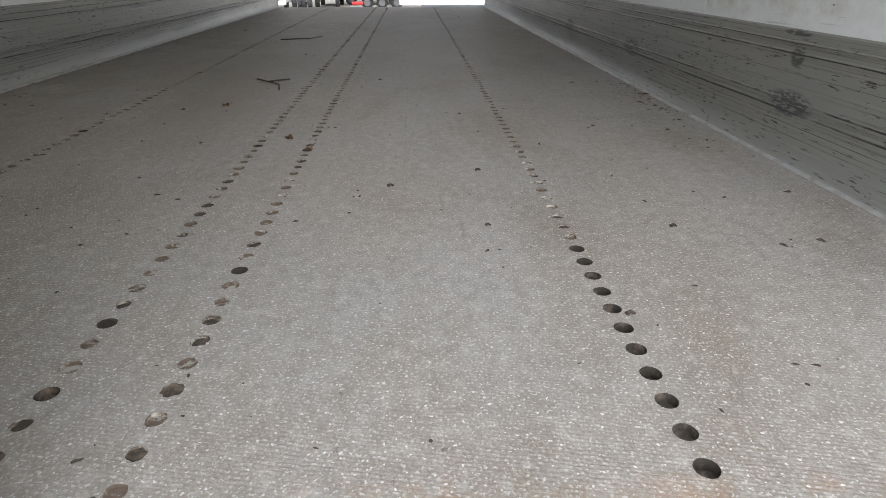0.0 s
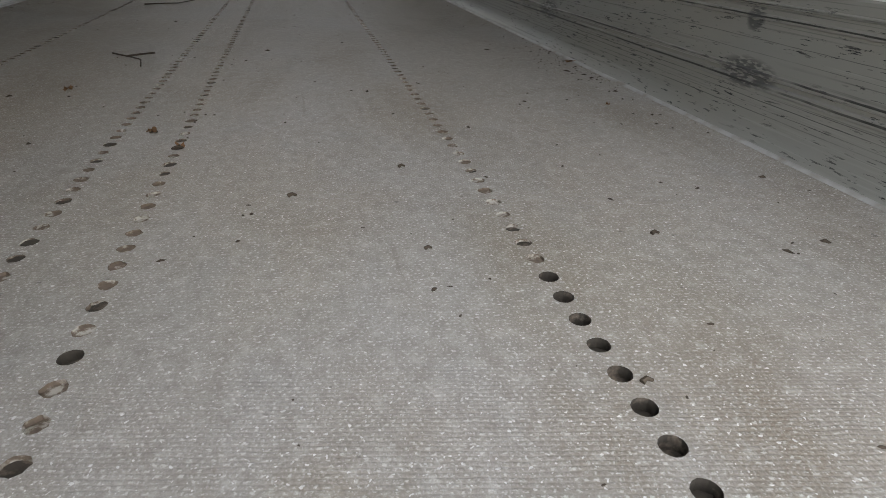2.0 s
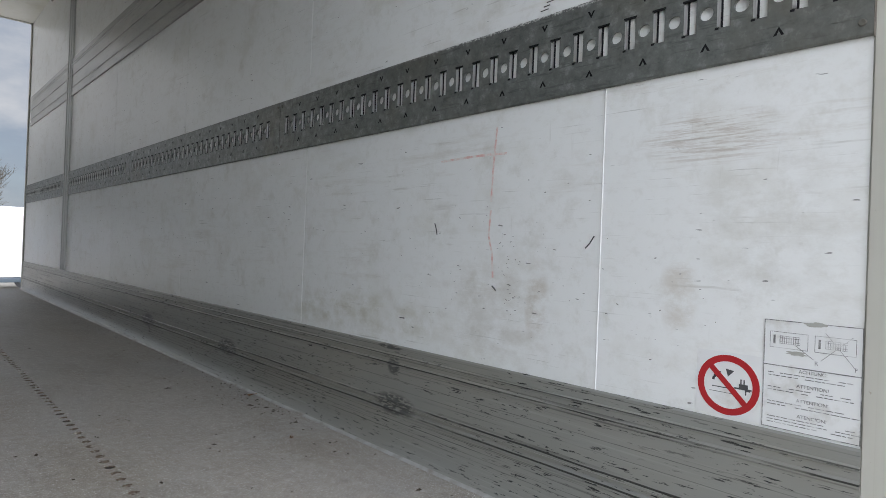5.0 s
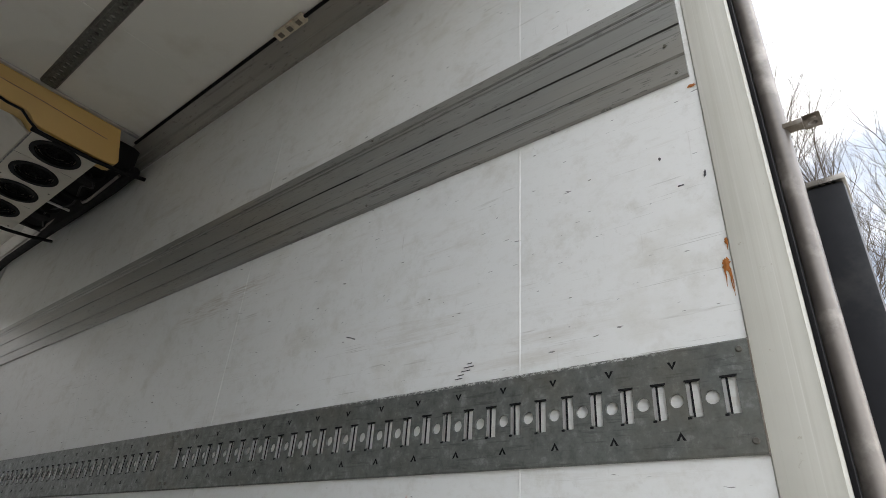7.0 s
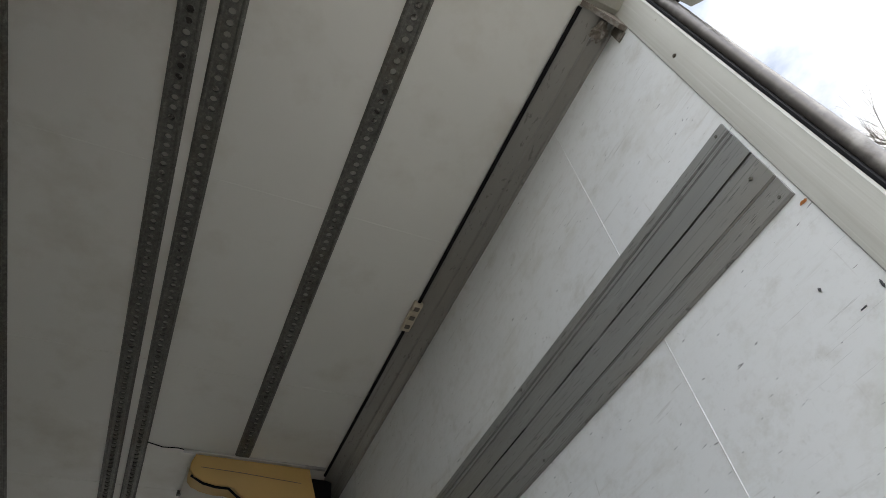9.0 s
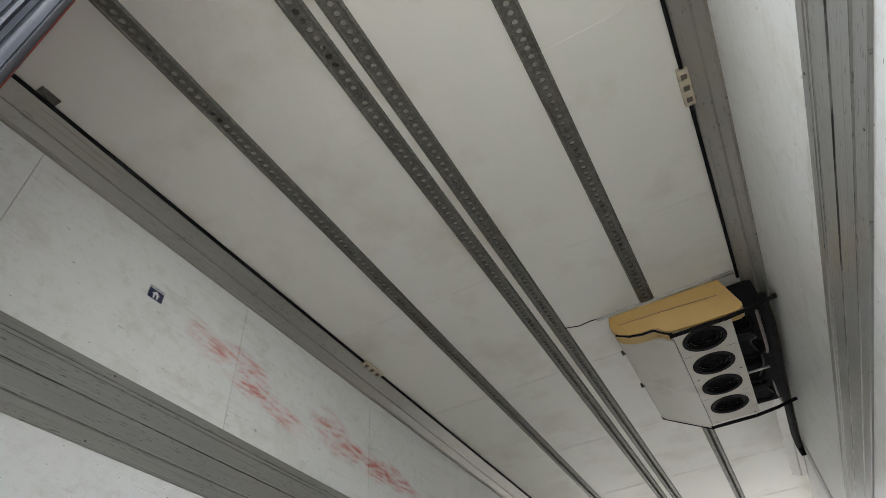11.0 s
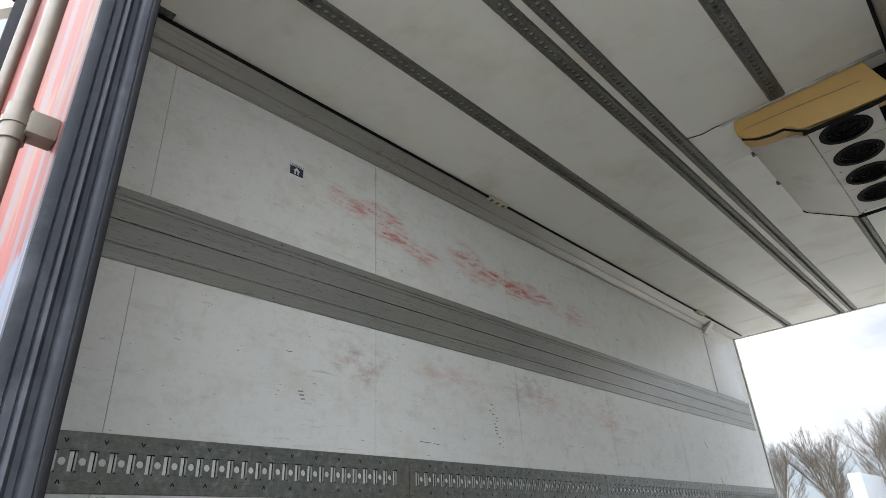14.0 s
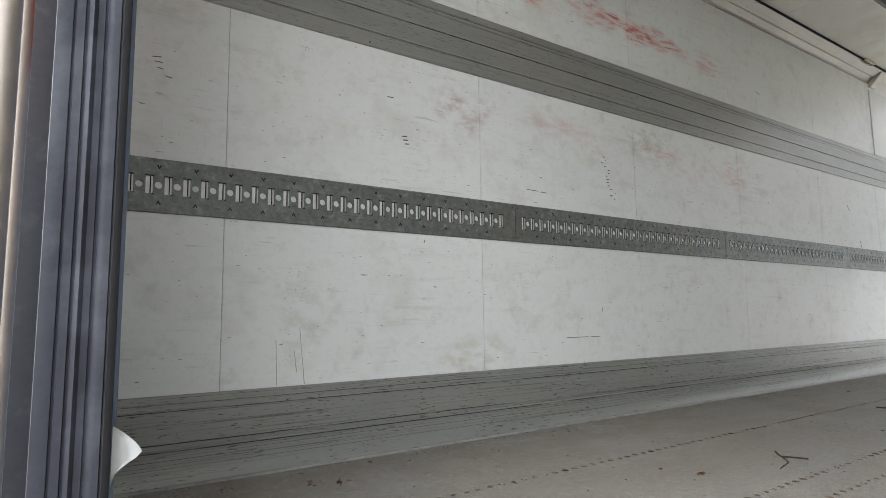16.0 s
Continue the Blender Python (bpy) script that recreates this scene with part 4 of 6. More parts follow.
def ceiling_track(x, y0, y1):
    bm = bmesh.new()
    z, hw, d = H - 0.008, 0.024, 0.010
    y = y0
    bm.faces.new([bm.verts.new(p) for p in ((x - hw, y0 - 0.03, z), (x + hw, y0 - 0.03, z), (x + hw, y0, z), (x - hw, y0, z))])
    while y + TRACK_PITCH < y1:
        cy = y + TRACK_PITCH / 2
        rim = [(x + 0.0118 * math.cos(math.pi * (1.25 + k / 8)), cy + 0.0118 * math.sin(math.pi * (1.25 + k / 8)), z) for k in range(16)]
        lip = [(x + 0.0150 * math.cos(math.pi * (1.25 + k / 8)), cy + 0.0150 * math.sin(math.pi * (1.25 + k / 8)), z) for k in range(16)]
        dimple(bm, ((x - hw, y, z), (x + hw, y, z), (x + hw, y + TRACK_PITCH, z), (x - hw, y + TRACK_PITCH, z)), lip, rim, 0.003, 0.008)
        y += TRACK_PITCH
    bm.faces.new([bm.verts.new(p) for p in ((x - hw, y, z), (x + hw, y, z), (x + hw, y1, z), (x - hw, y1, z))])
    for s in (-1, 1):
        line = [(x + s * hw, z), (x + s * (hw + 0.004), z - 0.004), (x + s * (hw + 0.010), z - 0.004), (x + s * (hw + 0.018), H - 0.0005)]
        for p, q in zip(line, line[1:]):
            bm.faces.new([bm.verts.new((r[0], yy, r[1])) for r, yy in ((p, y0 - 0.03), (q, y0 - 0.03), (q, y1), (p, y1))])
    for yy in (y0 - 0.03, y1):
        bm.faces.new([bm.verts.new(p) for p in ((x - hw - 0.018, yy, H), (x + hw + 0.018, yy, H), (x + hw, yy, z - 0.004), (x - hw, yy, z - 0.004))])
    track = thing("ceiling_track", bm, M_TRACK, "grey galvanised perforated track fixed along the ceiling", "ceiling track", "tracks along the ceiling", smooth=0)
    # grey grimy strip added behind the holes to dim them like shaded recesses
    part("back_strip", box(x - hw, x + hw, y0 - 0.03, y1, H - 0.0022, H - 0.0012), M_TRACKBACK, track, smooth=0)
    return track


for x, spans in ((-0.603, ((0.042, LONG - 0.02),)), (-0.06, ((0.042, LONG - 0.02),)), (0.06, ((0.042, LONG - 0.02),)), (0.603, ((0.042, 2.87), (4.62, LONG - 0.02)))):
    for a, b in spans:
        ceiling_track(x, a, b)

# ---- rear frame ----
prof = [(W, 0.002), (W - 0.004, -0.001), (W - 0.004, -0.052), (W - 0.0032, -0.0545), (W - 0.0032, -0.070), (W - 0.002, -0.073), (W - 0.001, -0.086), (W + 0.006, -0.093), (W + 0.085, -0.093), (W + 0.085, 0.002)]
post = holder("trim_rear_right", (W + 0.04, -0.05, -0.12), "cream white ribbed rear door post with rust runs", "door post", kind="structure")
part("post", prism(prof, "z", -0.12, H + 0.1), M_POST, post, smooth=25)
part("closing_tube", pipe([(W + 0.045, -0.114, -0.1), (W + 0.045, -0.114, H + 0.08)], 0.021, 14), M_TUBE, post, "scratched stainless steel tube")
prof = [(-x, y) for x, y in prof]
# black strip put in to paint the shade between post and tube
part("gap_shade", box(W + 0.0035, W + 0.030, -0.0990, -0.0915, -0.1, H + 0.08, 0.001), M_BLACK, post, "black strip painting the shaded gap between post and tube")
post_l = holder("trim_rear_left", (-W - 0.04, -0.05, -0.12), "cream white ribbed rear door post", "door post", kind="structure")
part("post", prism(prof, "z", -0.12, H + 0.1), M_POST, post_l, smooth=25)
prof = [(0.002, H - 0.0), (-0.018, H - 0.012), (-0.05, H - 0.012), (-0.055, H - 0.006), (-0.085, H - 0.006), (-0.09, H), (-0.112, H), (-0.112, H + 0.12), (0.002, H + 0.12)]
header = holder("trim_rear_header", (0, -0.05, H), "cream white frame over the rear doorway", "door frame", kind="structure")
part("header", prism(prof, "x", -W, W), M_POST, header, smooth=25)
thing("trim_rear_sill", box(-W - 0.08, W + 0.08, -0.11, -0.062, -0.13, -0.002, 0.004), M_STEEL, "worn steel edge of the lorry floor", "door sill", kind="structure")

# ---- left rear door, shut ----
door = holder("door_1", (-0.62, -0.08, -0.1), "shut rear door with red and blue paint and steel lock rods", "door", kind="structure")
part("leaf", box(-W - 0.02, -0.021, -0.108, -0.012, -0.09, H + 0.02, 0.004), M_DOOR, door)
SEAL = [(-0.023, -0.1012), (-0.015, -0.11), (-0.005, -0.1091), (-0.001, -0.1012), (0, -0.0906), (-0.003, -0.0893), (-0.003, -0.0876), (0.001, -0.0862), (0.003, -0.0766), (0, -0.0752), (0, -0.073), (0.005, -0.0713), (0.008, -0.0669), (0.006, -0.0634),
        (0.004, -0.0616), (0.005, -0.0532), (0.003, -0.0519), (0.003, -0.0497), (0.01, -0.0475), (0.013, -0.0405), (0.0145, -0.0343), (0.012, -0.033), (0.013, -0.0308), (0.02, -0.029), (0.024, -0.0264), (0.024, -0.0238), (0.019, -0.022), (-0.023, -0.022)]
part("seal", prism(SEAL, "z", -0.09, H + 0.02), M_SEAL, door, "dark grey ribbed rubber seal", 50)
part("seal_lip", box(0.0200, 0.0285, -0.0325, -0.0225, -0.09, H + 0.02, 0.003), M_BLACK, door, "black inner sealing lip")
for x, zs in ((-0.072, (0.08, 1.345, 2.5)), (-0.62, (0.12, 1.41, 2.55))):
    rod = part("lock_rod", pipe([(x, -0.164, -0.08), (x, -0.164, H)], 0.0150, 14), M_ROD, door, "galvanised steel lock rod")
    for z in zs:
        clamp = pipe([(x, -0.164, z - 0.035), (x, -0.164, z + 0.035)], 0.0195, 14)
        pipe([(x, -0.164, z - 0.006), (x, -0.164, z + 0.006)], 0.0220, 14, clamp)
        box(x - 0.012, x + 0.028, -0.152, -0.108, z - 0.022, z + 0.022, 0.004, clamp)
        part("rod_bracket", clamp, M_ROD, rod)
part("hinge_seal", box(-W - 0.045, -W - 0.02, -0.18, -0.03, -0.09, H + 0.02, 0.006), M_RUBBER, door)

# ---- cooling unit on the ceiling ----
unit = holder("evaporator", (0.72, 3.6, H), "ceiling cooling unit with yellowed end cover and four fans", "cooling unit")
cover = [(0.335, H - 0.003), (0.335, H - 0.020), (0.36, H - 0.045), (0.645, H - 0.205), (0.655, H - 0.205), (0.655, H - 0.003)]
part("cover", prism(cover, "y", 3.06, 4.36), M_CREAM, unit, "cream white sloping cover", 25)
bm = bmesh.new()
zf = H - 0.215
FANS = (3.122, 3.425, 3.725, 4.028)
y_a, fx, fr = 2.985, 0.812, 0.121
for i, fy in enumerate(FANS):
    a, b = (y_a if i == 0 else fy - 0.15), (4.27 if i == 3 else fy + 0.15)
    rim = [(fx + fr * math.cos(math.pi * (1.25 + k / 16)), fy + fr * math.sin(math.pi * (1.25 + k / 16)), zf) for k in range(32)]
    ring_hole(bm, ((0.655, a, zf), (0.98, a, zf), (0.98, b, zf), (0.655, b, zf)), rim, (0, 0, 0.05))
for x in (0.655, 0.98):
    bm.faces.new([bm.verts.new(p) for p in ((x, y_a, zf), (x, 4.27, zf), (x, 4.27, H - 0.003), (x, y_a, H - 0.003))])
for y in (y_a, 4.27):
    bm.faces.new([bm.verts.new(p) for p in ((0.655, y, zf), (0.98, y, zf), (0.98, y, H - 0.003), (0.655, y, H - 0.003))])
part("fan_panel", bm, M_CREAM, unit, "white sheet panel with four round openings", 25)
for fy in FANS:
    ring = bmesh.new()
    for r0, r1, dz in ((0.101, 0.126, 0.004), (0.072, 0.078, -0.006), (0.050, 0.056, -0.010), (0.090, 0.094, -0.002), (0.030, 0.035, -0.012)):
        seg = 32
        lo, up = [], []
        for r in (r0, r1):
            lo.append([ring.verts.new((fx + r * math.cos(2 * math.pi * k / seg), fy + r * math.sin(2 * math.pi * k / seg), zf - dz)) for k in range(seg)])
            up.append([ring.verts.new((fx + r * math.cos(2 * math.pi * k / seg), fy + r * math.sin(2 * math.pi * k / seg), zf - dz + 0.012)) for k in range(seg)])
        for k in range(seg):
            j = (k + 1) % seg
            ring.faces.new((lo[0][k], lo[0][j], lo[1][j], lo[1][k]))
            ring.faces.new((lo[1][k], lo[1][j], up[1][j], up[1][k]))
            ring.faces.new((lo[0][k], up[0][k], up[0][j], lo[0][j]))
    for k in range(4):
        a = math.pi * (k / 4 + 0.1)
        pipe([(fx + 0.105 * math.cos(a), fy + 0.105 * math.sin(a), zf + 0.012), (fx - 0.105 * math.cos(a), fy - 0.105 * math.sin(a), zf + 0.012)], 0.003, 6, ring)
    fan = part("fan", ring, M_BLACK, unit, "black fan behind a round ring guard")
    blades = bmesh.new()
    bmesh.ops.create_cone(blades, cap_ends=True, segments=20, radius1=0.04, radius2=0.034, depth=0.03, matrix=Matrix.Translation((fx, fy, zf + 0.03)))
    for k in range(5):
        a = 2 * math.pi * k / 5 + fy
        p = [(0.036, -0.2, 0.035), (0.1, -0.32, 0.02), (0.104, 0.28, 0.045), (0.036, 0.3, 0.045)]
        blades.faces.new([blades.verts.new((fx + r * math.cos(a + t), fy + r * math.sin(a + t), zf + dz)) for r, t, dz in p])
    part("fan_blades", blades, M_BLACK, fan)
part("fan_back", box(0.66, 0.975, 3.04, 4.265, zf + 0.055, zf + 0.06), M_BLACK, unit)
# yellowed end cover: a rounded shell that faces the doors
bm = bmesh.new()
lo, hi = [], []
outline = [(0.345, 0.050), (0.350, 0.090), (0.375, 0.118), (0.43, 0.140), (0.50, 0.152), (0.56, 0.150), (0.60, 0.158), (0.63, 0.185), (0.66, 0.198), (0.80, 0.203), (0.96, 0.204), (1.03, 0.202), (1.056, 0.190), (1.062, 0.172), (1.05, 0.150), (1.018, 0.138), (1.006, 0.115), (1.000, 0.02)]
for x, d in outline:
    hi.append(bm.verts.new((min(max(x, 0.36), 0.998), 2.900, H - 0.012)))
    lo.append(bm.verts.new((x, 2.910 + d * 0.25, H - d)))
back = [bm.verts.new((v.co.x, 3.06, v.co.z)) for v in lo]
for k in range(len(outline) - 1):
    bm.faces.new((hi[k], hi[k + 1], lo[k + 1], lo[k]))
    bm.faces.new((lo[k], lo[k + 1], back[k + 1], back[k]))
bmesh.ops.remove_doubles(bm, verts=bm.verts, dist=0.0001)
part("end_cover", bm, M_YELLOW, unit, "yellowed plastic end cover with a dark lower edge", 50)
part("cover_edge", pipe([(0.36, 2.955, H - 0.11), (0.43, 2.958, H - 0.146), (0.50, 2.960, H - 0.158), (0.57, 2.960, H - 0.158), (0.62, 2.972, H - 0.19), (0.66, 2.972, H - 0.212)], 0.007, 8), M_BLACK, unit)
part("top_rail", box(0.29, 1.09, 2.878, 2.899, H - 0.016, H - 0.002, 0.002), M_PALE, unit, "bare metal hanging rail")
for y in (2.976, 4.31):
    part("hanger_bar", pipe([(0.64, y, zf - 0.006), (0.95, y, zf - 0.006), (1.10, y + 0.005, zf + 0.012), (W - 0.002, y + 0.02, zf + 0.045)], 0.012, 8), M_BLACK, unit, "black greasy support bar")
for y, x in ((3.32, 0.33), (3.80, 0.33)):
    part("clip", box(x - 0.012, x + 0.012, y - 0.012, y + 0.012, H - 0.03, H - 0.004, 0.003), M_TRACK, unit)
# solid black block in place of the shade in the open side
coil = box(0.985, 1.162, 3.0, 4.29, H - 0.155, H - 0.01)
part("coil_shade_block", coil, M_BLACK, unit, "black block standing in for the shaded open side with pipes")
part("suction_hose", pipe([(1.17, 2.98, H - 0.16), (1.185, 3.3, H - 0.15), (1.185, 4.4, H - 0.13), (1.19, 5.1, H - 0.11), (1.205, 5.36, H - 0.10), (1.215, 5.42, H - 0.16)], 0.028, 12), M_BLACK, unit, "black insulated hose")
part("liquid_pipe", pipe(curved([(1.12, 3.05, H - 0.19), (1.125, 3.5, H - 0.2), (1.11, 3.62, H - 0.14), (1.13, 4.2, H - 0.15), (1.16, 4.5, H - 0.12)]), 0.009, 8), M_TUBE, unit)
part("wire_bundle", pipe(curved([(1.02, 3.2, H - 0.18), (1.08, 3.28, H - 0.21), (1.05, 3.4, H - 0.17), (1.09, 3.6, H - 0.2), (1.04, 3.9, H - 0.18), (1.10, 4.1, H - 0.19)]), 0.006, 6), M_RUBBER, unit)
for y, long in ((3.22, 0.10), (3.64, 0.07), (3.93, 0.09)):
    part("bracket", box(0.99, 1.08, y, y + long, H - 0.195, H - 0.172, 0.003), M_BLACK, unit, "grimy black bracket")
for y in (3.70,):
    part("stay", box(0.985, 1.115, y, y + 0.012, H - 0.206, H - 0.194, 0.001), M_PALE, unit, "pale flat stay")
for y, dx in ((3.12, 0.0), (3.42, 0.02), (3.74, -0.01), (4.06, 0.015)):
    part("coil_pipe", pipe(curved([(0.99, y, H - 0.06), (1.06 + dx, y + 0.01, H - 0.12), (1.085 + dx, y + 0.05, H - 0.185), (1.05 + dx, y + 0.10, H - 0.195), (0.99, y + 0.11, H - 0.18)]), 0.013, 10), M_BLACK, unit, "black bent coil pipe")
part("far_edge", pipe(curved([(0.338, 4.345, H - 0.006), (0.342, 4.362, H - 0.030), (0.40, 4.364, H - 0.066), (0.52, 4.364, H - 0.134), (0.65, 4.362, H - 0.208)]), 0.006, 8), M_BLACK, unit, "dark rubber edge of the cover")
for x, y in ((0.69, 3.0), (0.95, 3.0), (0.69, 3.58), (0.95, 3.58), (0.69, 4.25), (0.95, 4.25)):
    bm = bmesh.new()
    bmesh.ops.create_cone(bm, cap_ends=True, segments=8, radius1=0.004, radius2=0.006, depth=0.004, matrix=Matrix.Translation((x, y, zf - 0.002)))
    part("screw", bm, M_TRACK, unit)
part("panel_seam", box(0.651, 0.657, 2.99, 4.27, zf - 0.0025, zf + 0.004, 0.001), M_PRINT, unit, "dark joint beside the fan panel")
part("cover_crease", pipe([(0.40, 2.9185, H - 0.075), (0.62, 2.9180, H - 0.080), (0.85, 2.9190, H - 0.092), (0.96, 2.9210, H - 0.096)], 0.0016, 5), M_ROD, unit)
thing("ceiling_wire", pipe([(0.085, 2.86, H - 0.004), (0.18, 2.885, H - 0.008), (0.26, 2.878, H - 0.006), (0.33, 2.886, H - 0.01)], 0.003, 6), M_BLACK, "thin black wire along the ceiling", "wire")

# ---- cables and lamp clips along the ceiling ----
for s in (1, -1):
    x = s * (W - 0.134)
    thing("ceiling_cable", pipe([(x, 0.02, H - 0.009), (x, 1.5, H - 0.010), (x, 2.95 if s > 0 else 3.5, H - 0.009)] + ([] if s > 0 else [(x, LONG - 0.1, H - 0.009)]), 0.0085, 8), M_BLACK, "black cable run along the ceiling corner", "cable")


def lamp_clip(x, y):
    ob = holder("lamp_clip", (x, y, H), "cream plastic lamp base on the ceiling edge", "lamp base", "lamp bases along the ceiling")
    part("base", box(x - 0.022, x + 0.022, y - 0.095, y + 0.095, H - 0.024, H - 0.001, 0.004), M_CLIP, ob)
    for dy in (-0.06, 0.0, 0.06):
        part("socket", box(x - 0.012, x + 0.012, y + dy - 0.012, y + dy + 0.012, H - 0.0275, H - 0.0235, 0.001), M_ROD, ob, "small dirty socket")
    return ob


for s, y in ((1, 1.54), (-1, 2.56), (-1, 5.97)):
    lamp_clip(s * (W - 0.135), y)

# ---- rear frame fittings ----
pad = holder("buffer_post", (1.41, -0.16, -0.1), "black rubber buffer on a post beside the doorway", "buffer")
part("rubber", box(1.345, 1.475, -0.192, -0.128, -0.08, 1.395, 0.008), M_RUBBER, pad, "black grained rubber block")
part("cap", box(1.34, 1.44, -0.196, -0.124, 1.396, 1.408, 0.002), M_STEEL, pad, "greened steel cap")


def hook_plate(z, long):
    ob = holder("hook_plate", (1.28, -0.13, z), "rusty steel lug with a hole on the door post", "lug", "lugs on the door post")
    part("arm", box(1.268, 1.292, -0.15 - long * 0.5, -0.125, z - 0.006, z + 0.006, 0.003), M_GRIME, ob)
    eye = bmesh.new()
    rim = [(1.281 + 0.008 * math.cos(math.pi * (1.25 + k / 8)), -0.165 - long * 0.5 + 0.008 * math.sin(math.pi * (1.25 + k / 8)), z + 0.006) for k in range(16)]
    c = [(1.266, -0.15 - long * 0.5 - 0.03), (1.296, -0.15 - long * 0.5 - 0.03), (1.296, -0.15 - long * 0.5), (1.266, -0.15 - long * 0.5)]
    ring_hole(eye, [(x, y, z + 0.006) for x, y in c], rim, (0, 0, -0.012))
    ring_hole(eye, [(x, y, z - 0.006) for x, y in c], [(x, y, z - 0.006) for x, y, _ in rim], (0, 0, 0.001))
    part("eye", eye, M_GRIME, ob)


hook_plate(1.50, 0.02)
hinge = holder("hinge_arm", (1.30, -0.15, 2.62), "black and grey door hinge arm at the roof corner", "hinge")
part("knuckle", prism([(-0.13, 2.80), (-0.12, 2.62), (-0.16, 2.57), (-0.195, 2.64), (-0.18, 2.80)], "x", 1.262, 1.315), M_BLACK, hinge)
part("arm", prism([(-0.14, 2.56), (-0.165, 2.62), (-0.19, 2.57), (-0.21, 2.49), (-0.225, 2.41), (-0.213, 2.40), (-0.195, 2.46), (-0.172, 2.52)], "x", 1.28, 1.335), M_POST, hinge, "dirty white hinge arm")
part("arm_end", box(1.268, 1.345, -0.236, -0.222, 2.375, 2.455, 0.003), M_STEEL, hinge)

lug = holder("door_stop", (-1.31, -0.22, 1.30), "cream coated steel door stop beside the shut door", "door stop")
part("body", box(-1.345, -1.285, -0.255, -0.185, 1.305, 1.50, 0.006), M_CREAM, lug)
part("foot", box(-1.35, -1.28, -0.262, -0.18, 1.285, 1.304, 0.002), M_TRACK, lug)
hinge_b = holder("hinge_arm", (-1.30, -0.15, 2.45), "black and grey door hinge arm at the roof corner", "hinge")
part("arm", prism([(-0.15, 2.64), (-0.175, 2.66), (-0.23, 2.62), (-0.26, 2.52), (-0.24, 2.50), (-0.21, 2.57)], "x", -1.345, -1.27), M_CREAM, hinge_b, "dirty white hinge arm")
part("knuckle", box(-1.315, -1.262, -0.19, -0.13, 2.63, 2.80, 0.01), M_BLACK, hinge_b)

for z in (0.787, 2.33):
    bm = bmesh.new()
    bmesh.ops.create_cone(bm, cap_ends=True, segments=12, radius1=0.0065, radius2=0.005, depth=0.004, matrix=Matrix.Translation((W - 0.0055, -0.03, z)) @ Matrix.Rotation(radians(-90), 4, "Y"))
    part("screw", bm, M_TWIG, post, "rusty screw head")

# the corner plate at the end of the cornice, with its weld lump
plate = holder("corner_plate", (W - 0.06, 0.012, H - 0.14), "brown stained corner plate where the wall meets the roof", "bracket")
prof = [(W - 0.001, H - 0.125), (W - 0.03, H - 0.118), (W - 0.052, H - 0.085), (W - 0.10, H - 0.035), (W - 0.135, H - 0.004), (W - 0.001, H - 0.004)]
part("plate", prism(prof, "y", -0.001, 0.016), M_GRIME, plate)
part("wall_flap", box(W - 0.006, W - 0.0015, 0.017, 0.052, H - 0.135, H - 0.05, 0.001), M_GRIME, plate)
lump = bmesh.new()
LUMP = Vector((W - 0.050, 0.060, H - 0.058))
bmesh.ops.create_icosphere(lump, subdivisions=4, radius=0.022, matrix=Matrix.Translation(LUMP) @ Matrix.Diagonal((1.0, 1.5, 1.0, 1.0)))
for v in lump.verts:
    v.co += (v.co - LUMP) * (0.8 * noise.noise(v.co * 55) + 0.35 * noise.noise(v.co * 160))
part("sealant_lump", lump, M_GRIME, plate, "grey crumbly lump of old sealant")
bm = bmesh.new()
for k in range(4):
    cx, cy = -1.21 + 0.0395 * k, 0.285
    ring = [(cx + r * math.cos(math.pi * (1.25 + i / 8)), cy + r * math.sin(math.pi * (1.25 + i / 8)), H - 0.006) for r in (0.0150, 0.0118) for i in range(16)]
    a, b = (-1.235 if k == 0 else cx - 0.01975), (-1.06 if k == 3 else cx + 0.01975)
    dimple(bm, ((a, 0.245, H - 0.006), (b, 0.245, H - 0.006), (b, 0.325, H - 0.006), (a, 0.325, H - 0.006)), ring[:16], ring[16:], 0.003, 0.004)
box(-1.235, -1.06, 0.245, 0.325, H - 0.003, H - 0.001, bm=bm)
thing("ceiling_bracket", bm, M_TRACK, "short galvanised plate on the ceiling corner", "bracket")

# rust runs and nicks on the right wall beside the post
def flake(y, z, ry, rz, material, label, category, seed, tail=0.0, s=1, name="stain"):
    rng = random.Random(seed)
    bm = bmesh.new()
    n = 18
    c = bm.verts.new((s * (W - 0.0024), y, z))
    loop = []
    for k in range(n):
        a = 2 * math.pi * k / n
        r = rng.uniform(0.6, 1.15)
        dz = rz * r * math.sin(a)
        if tail and math.sin(a) < -0.75:
            dz -= tail * rng.uniform(0.2, 1.0)
        loop.append(bm.verts.new((s * (W - 0.0016), y + ry * r * math.cos(a), z + dz)))
    for k in range(n):
        bm.faces.new((c, loop[k], loop[(k + 1) % n]))
    return thing(name, bm, material, label, category)


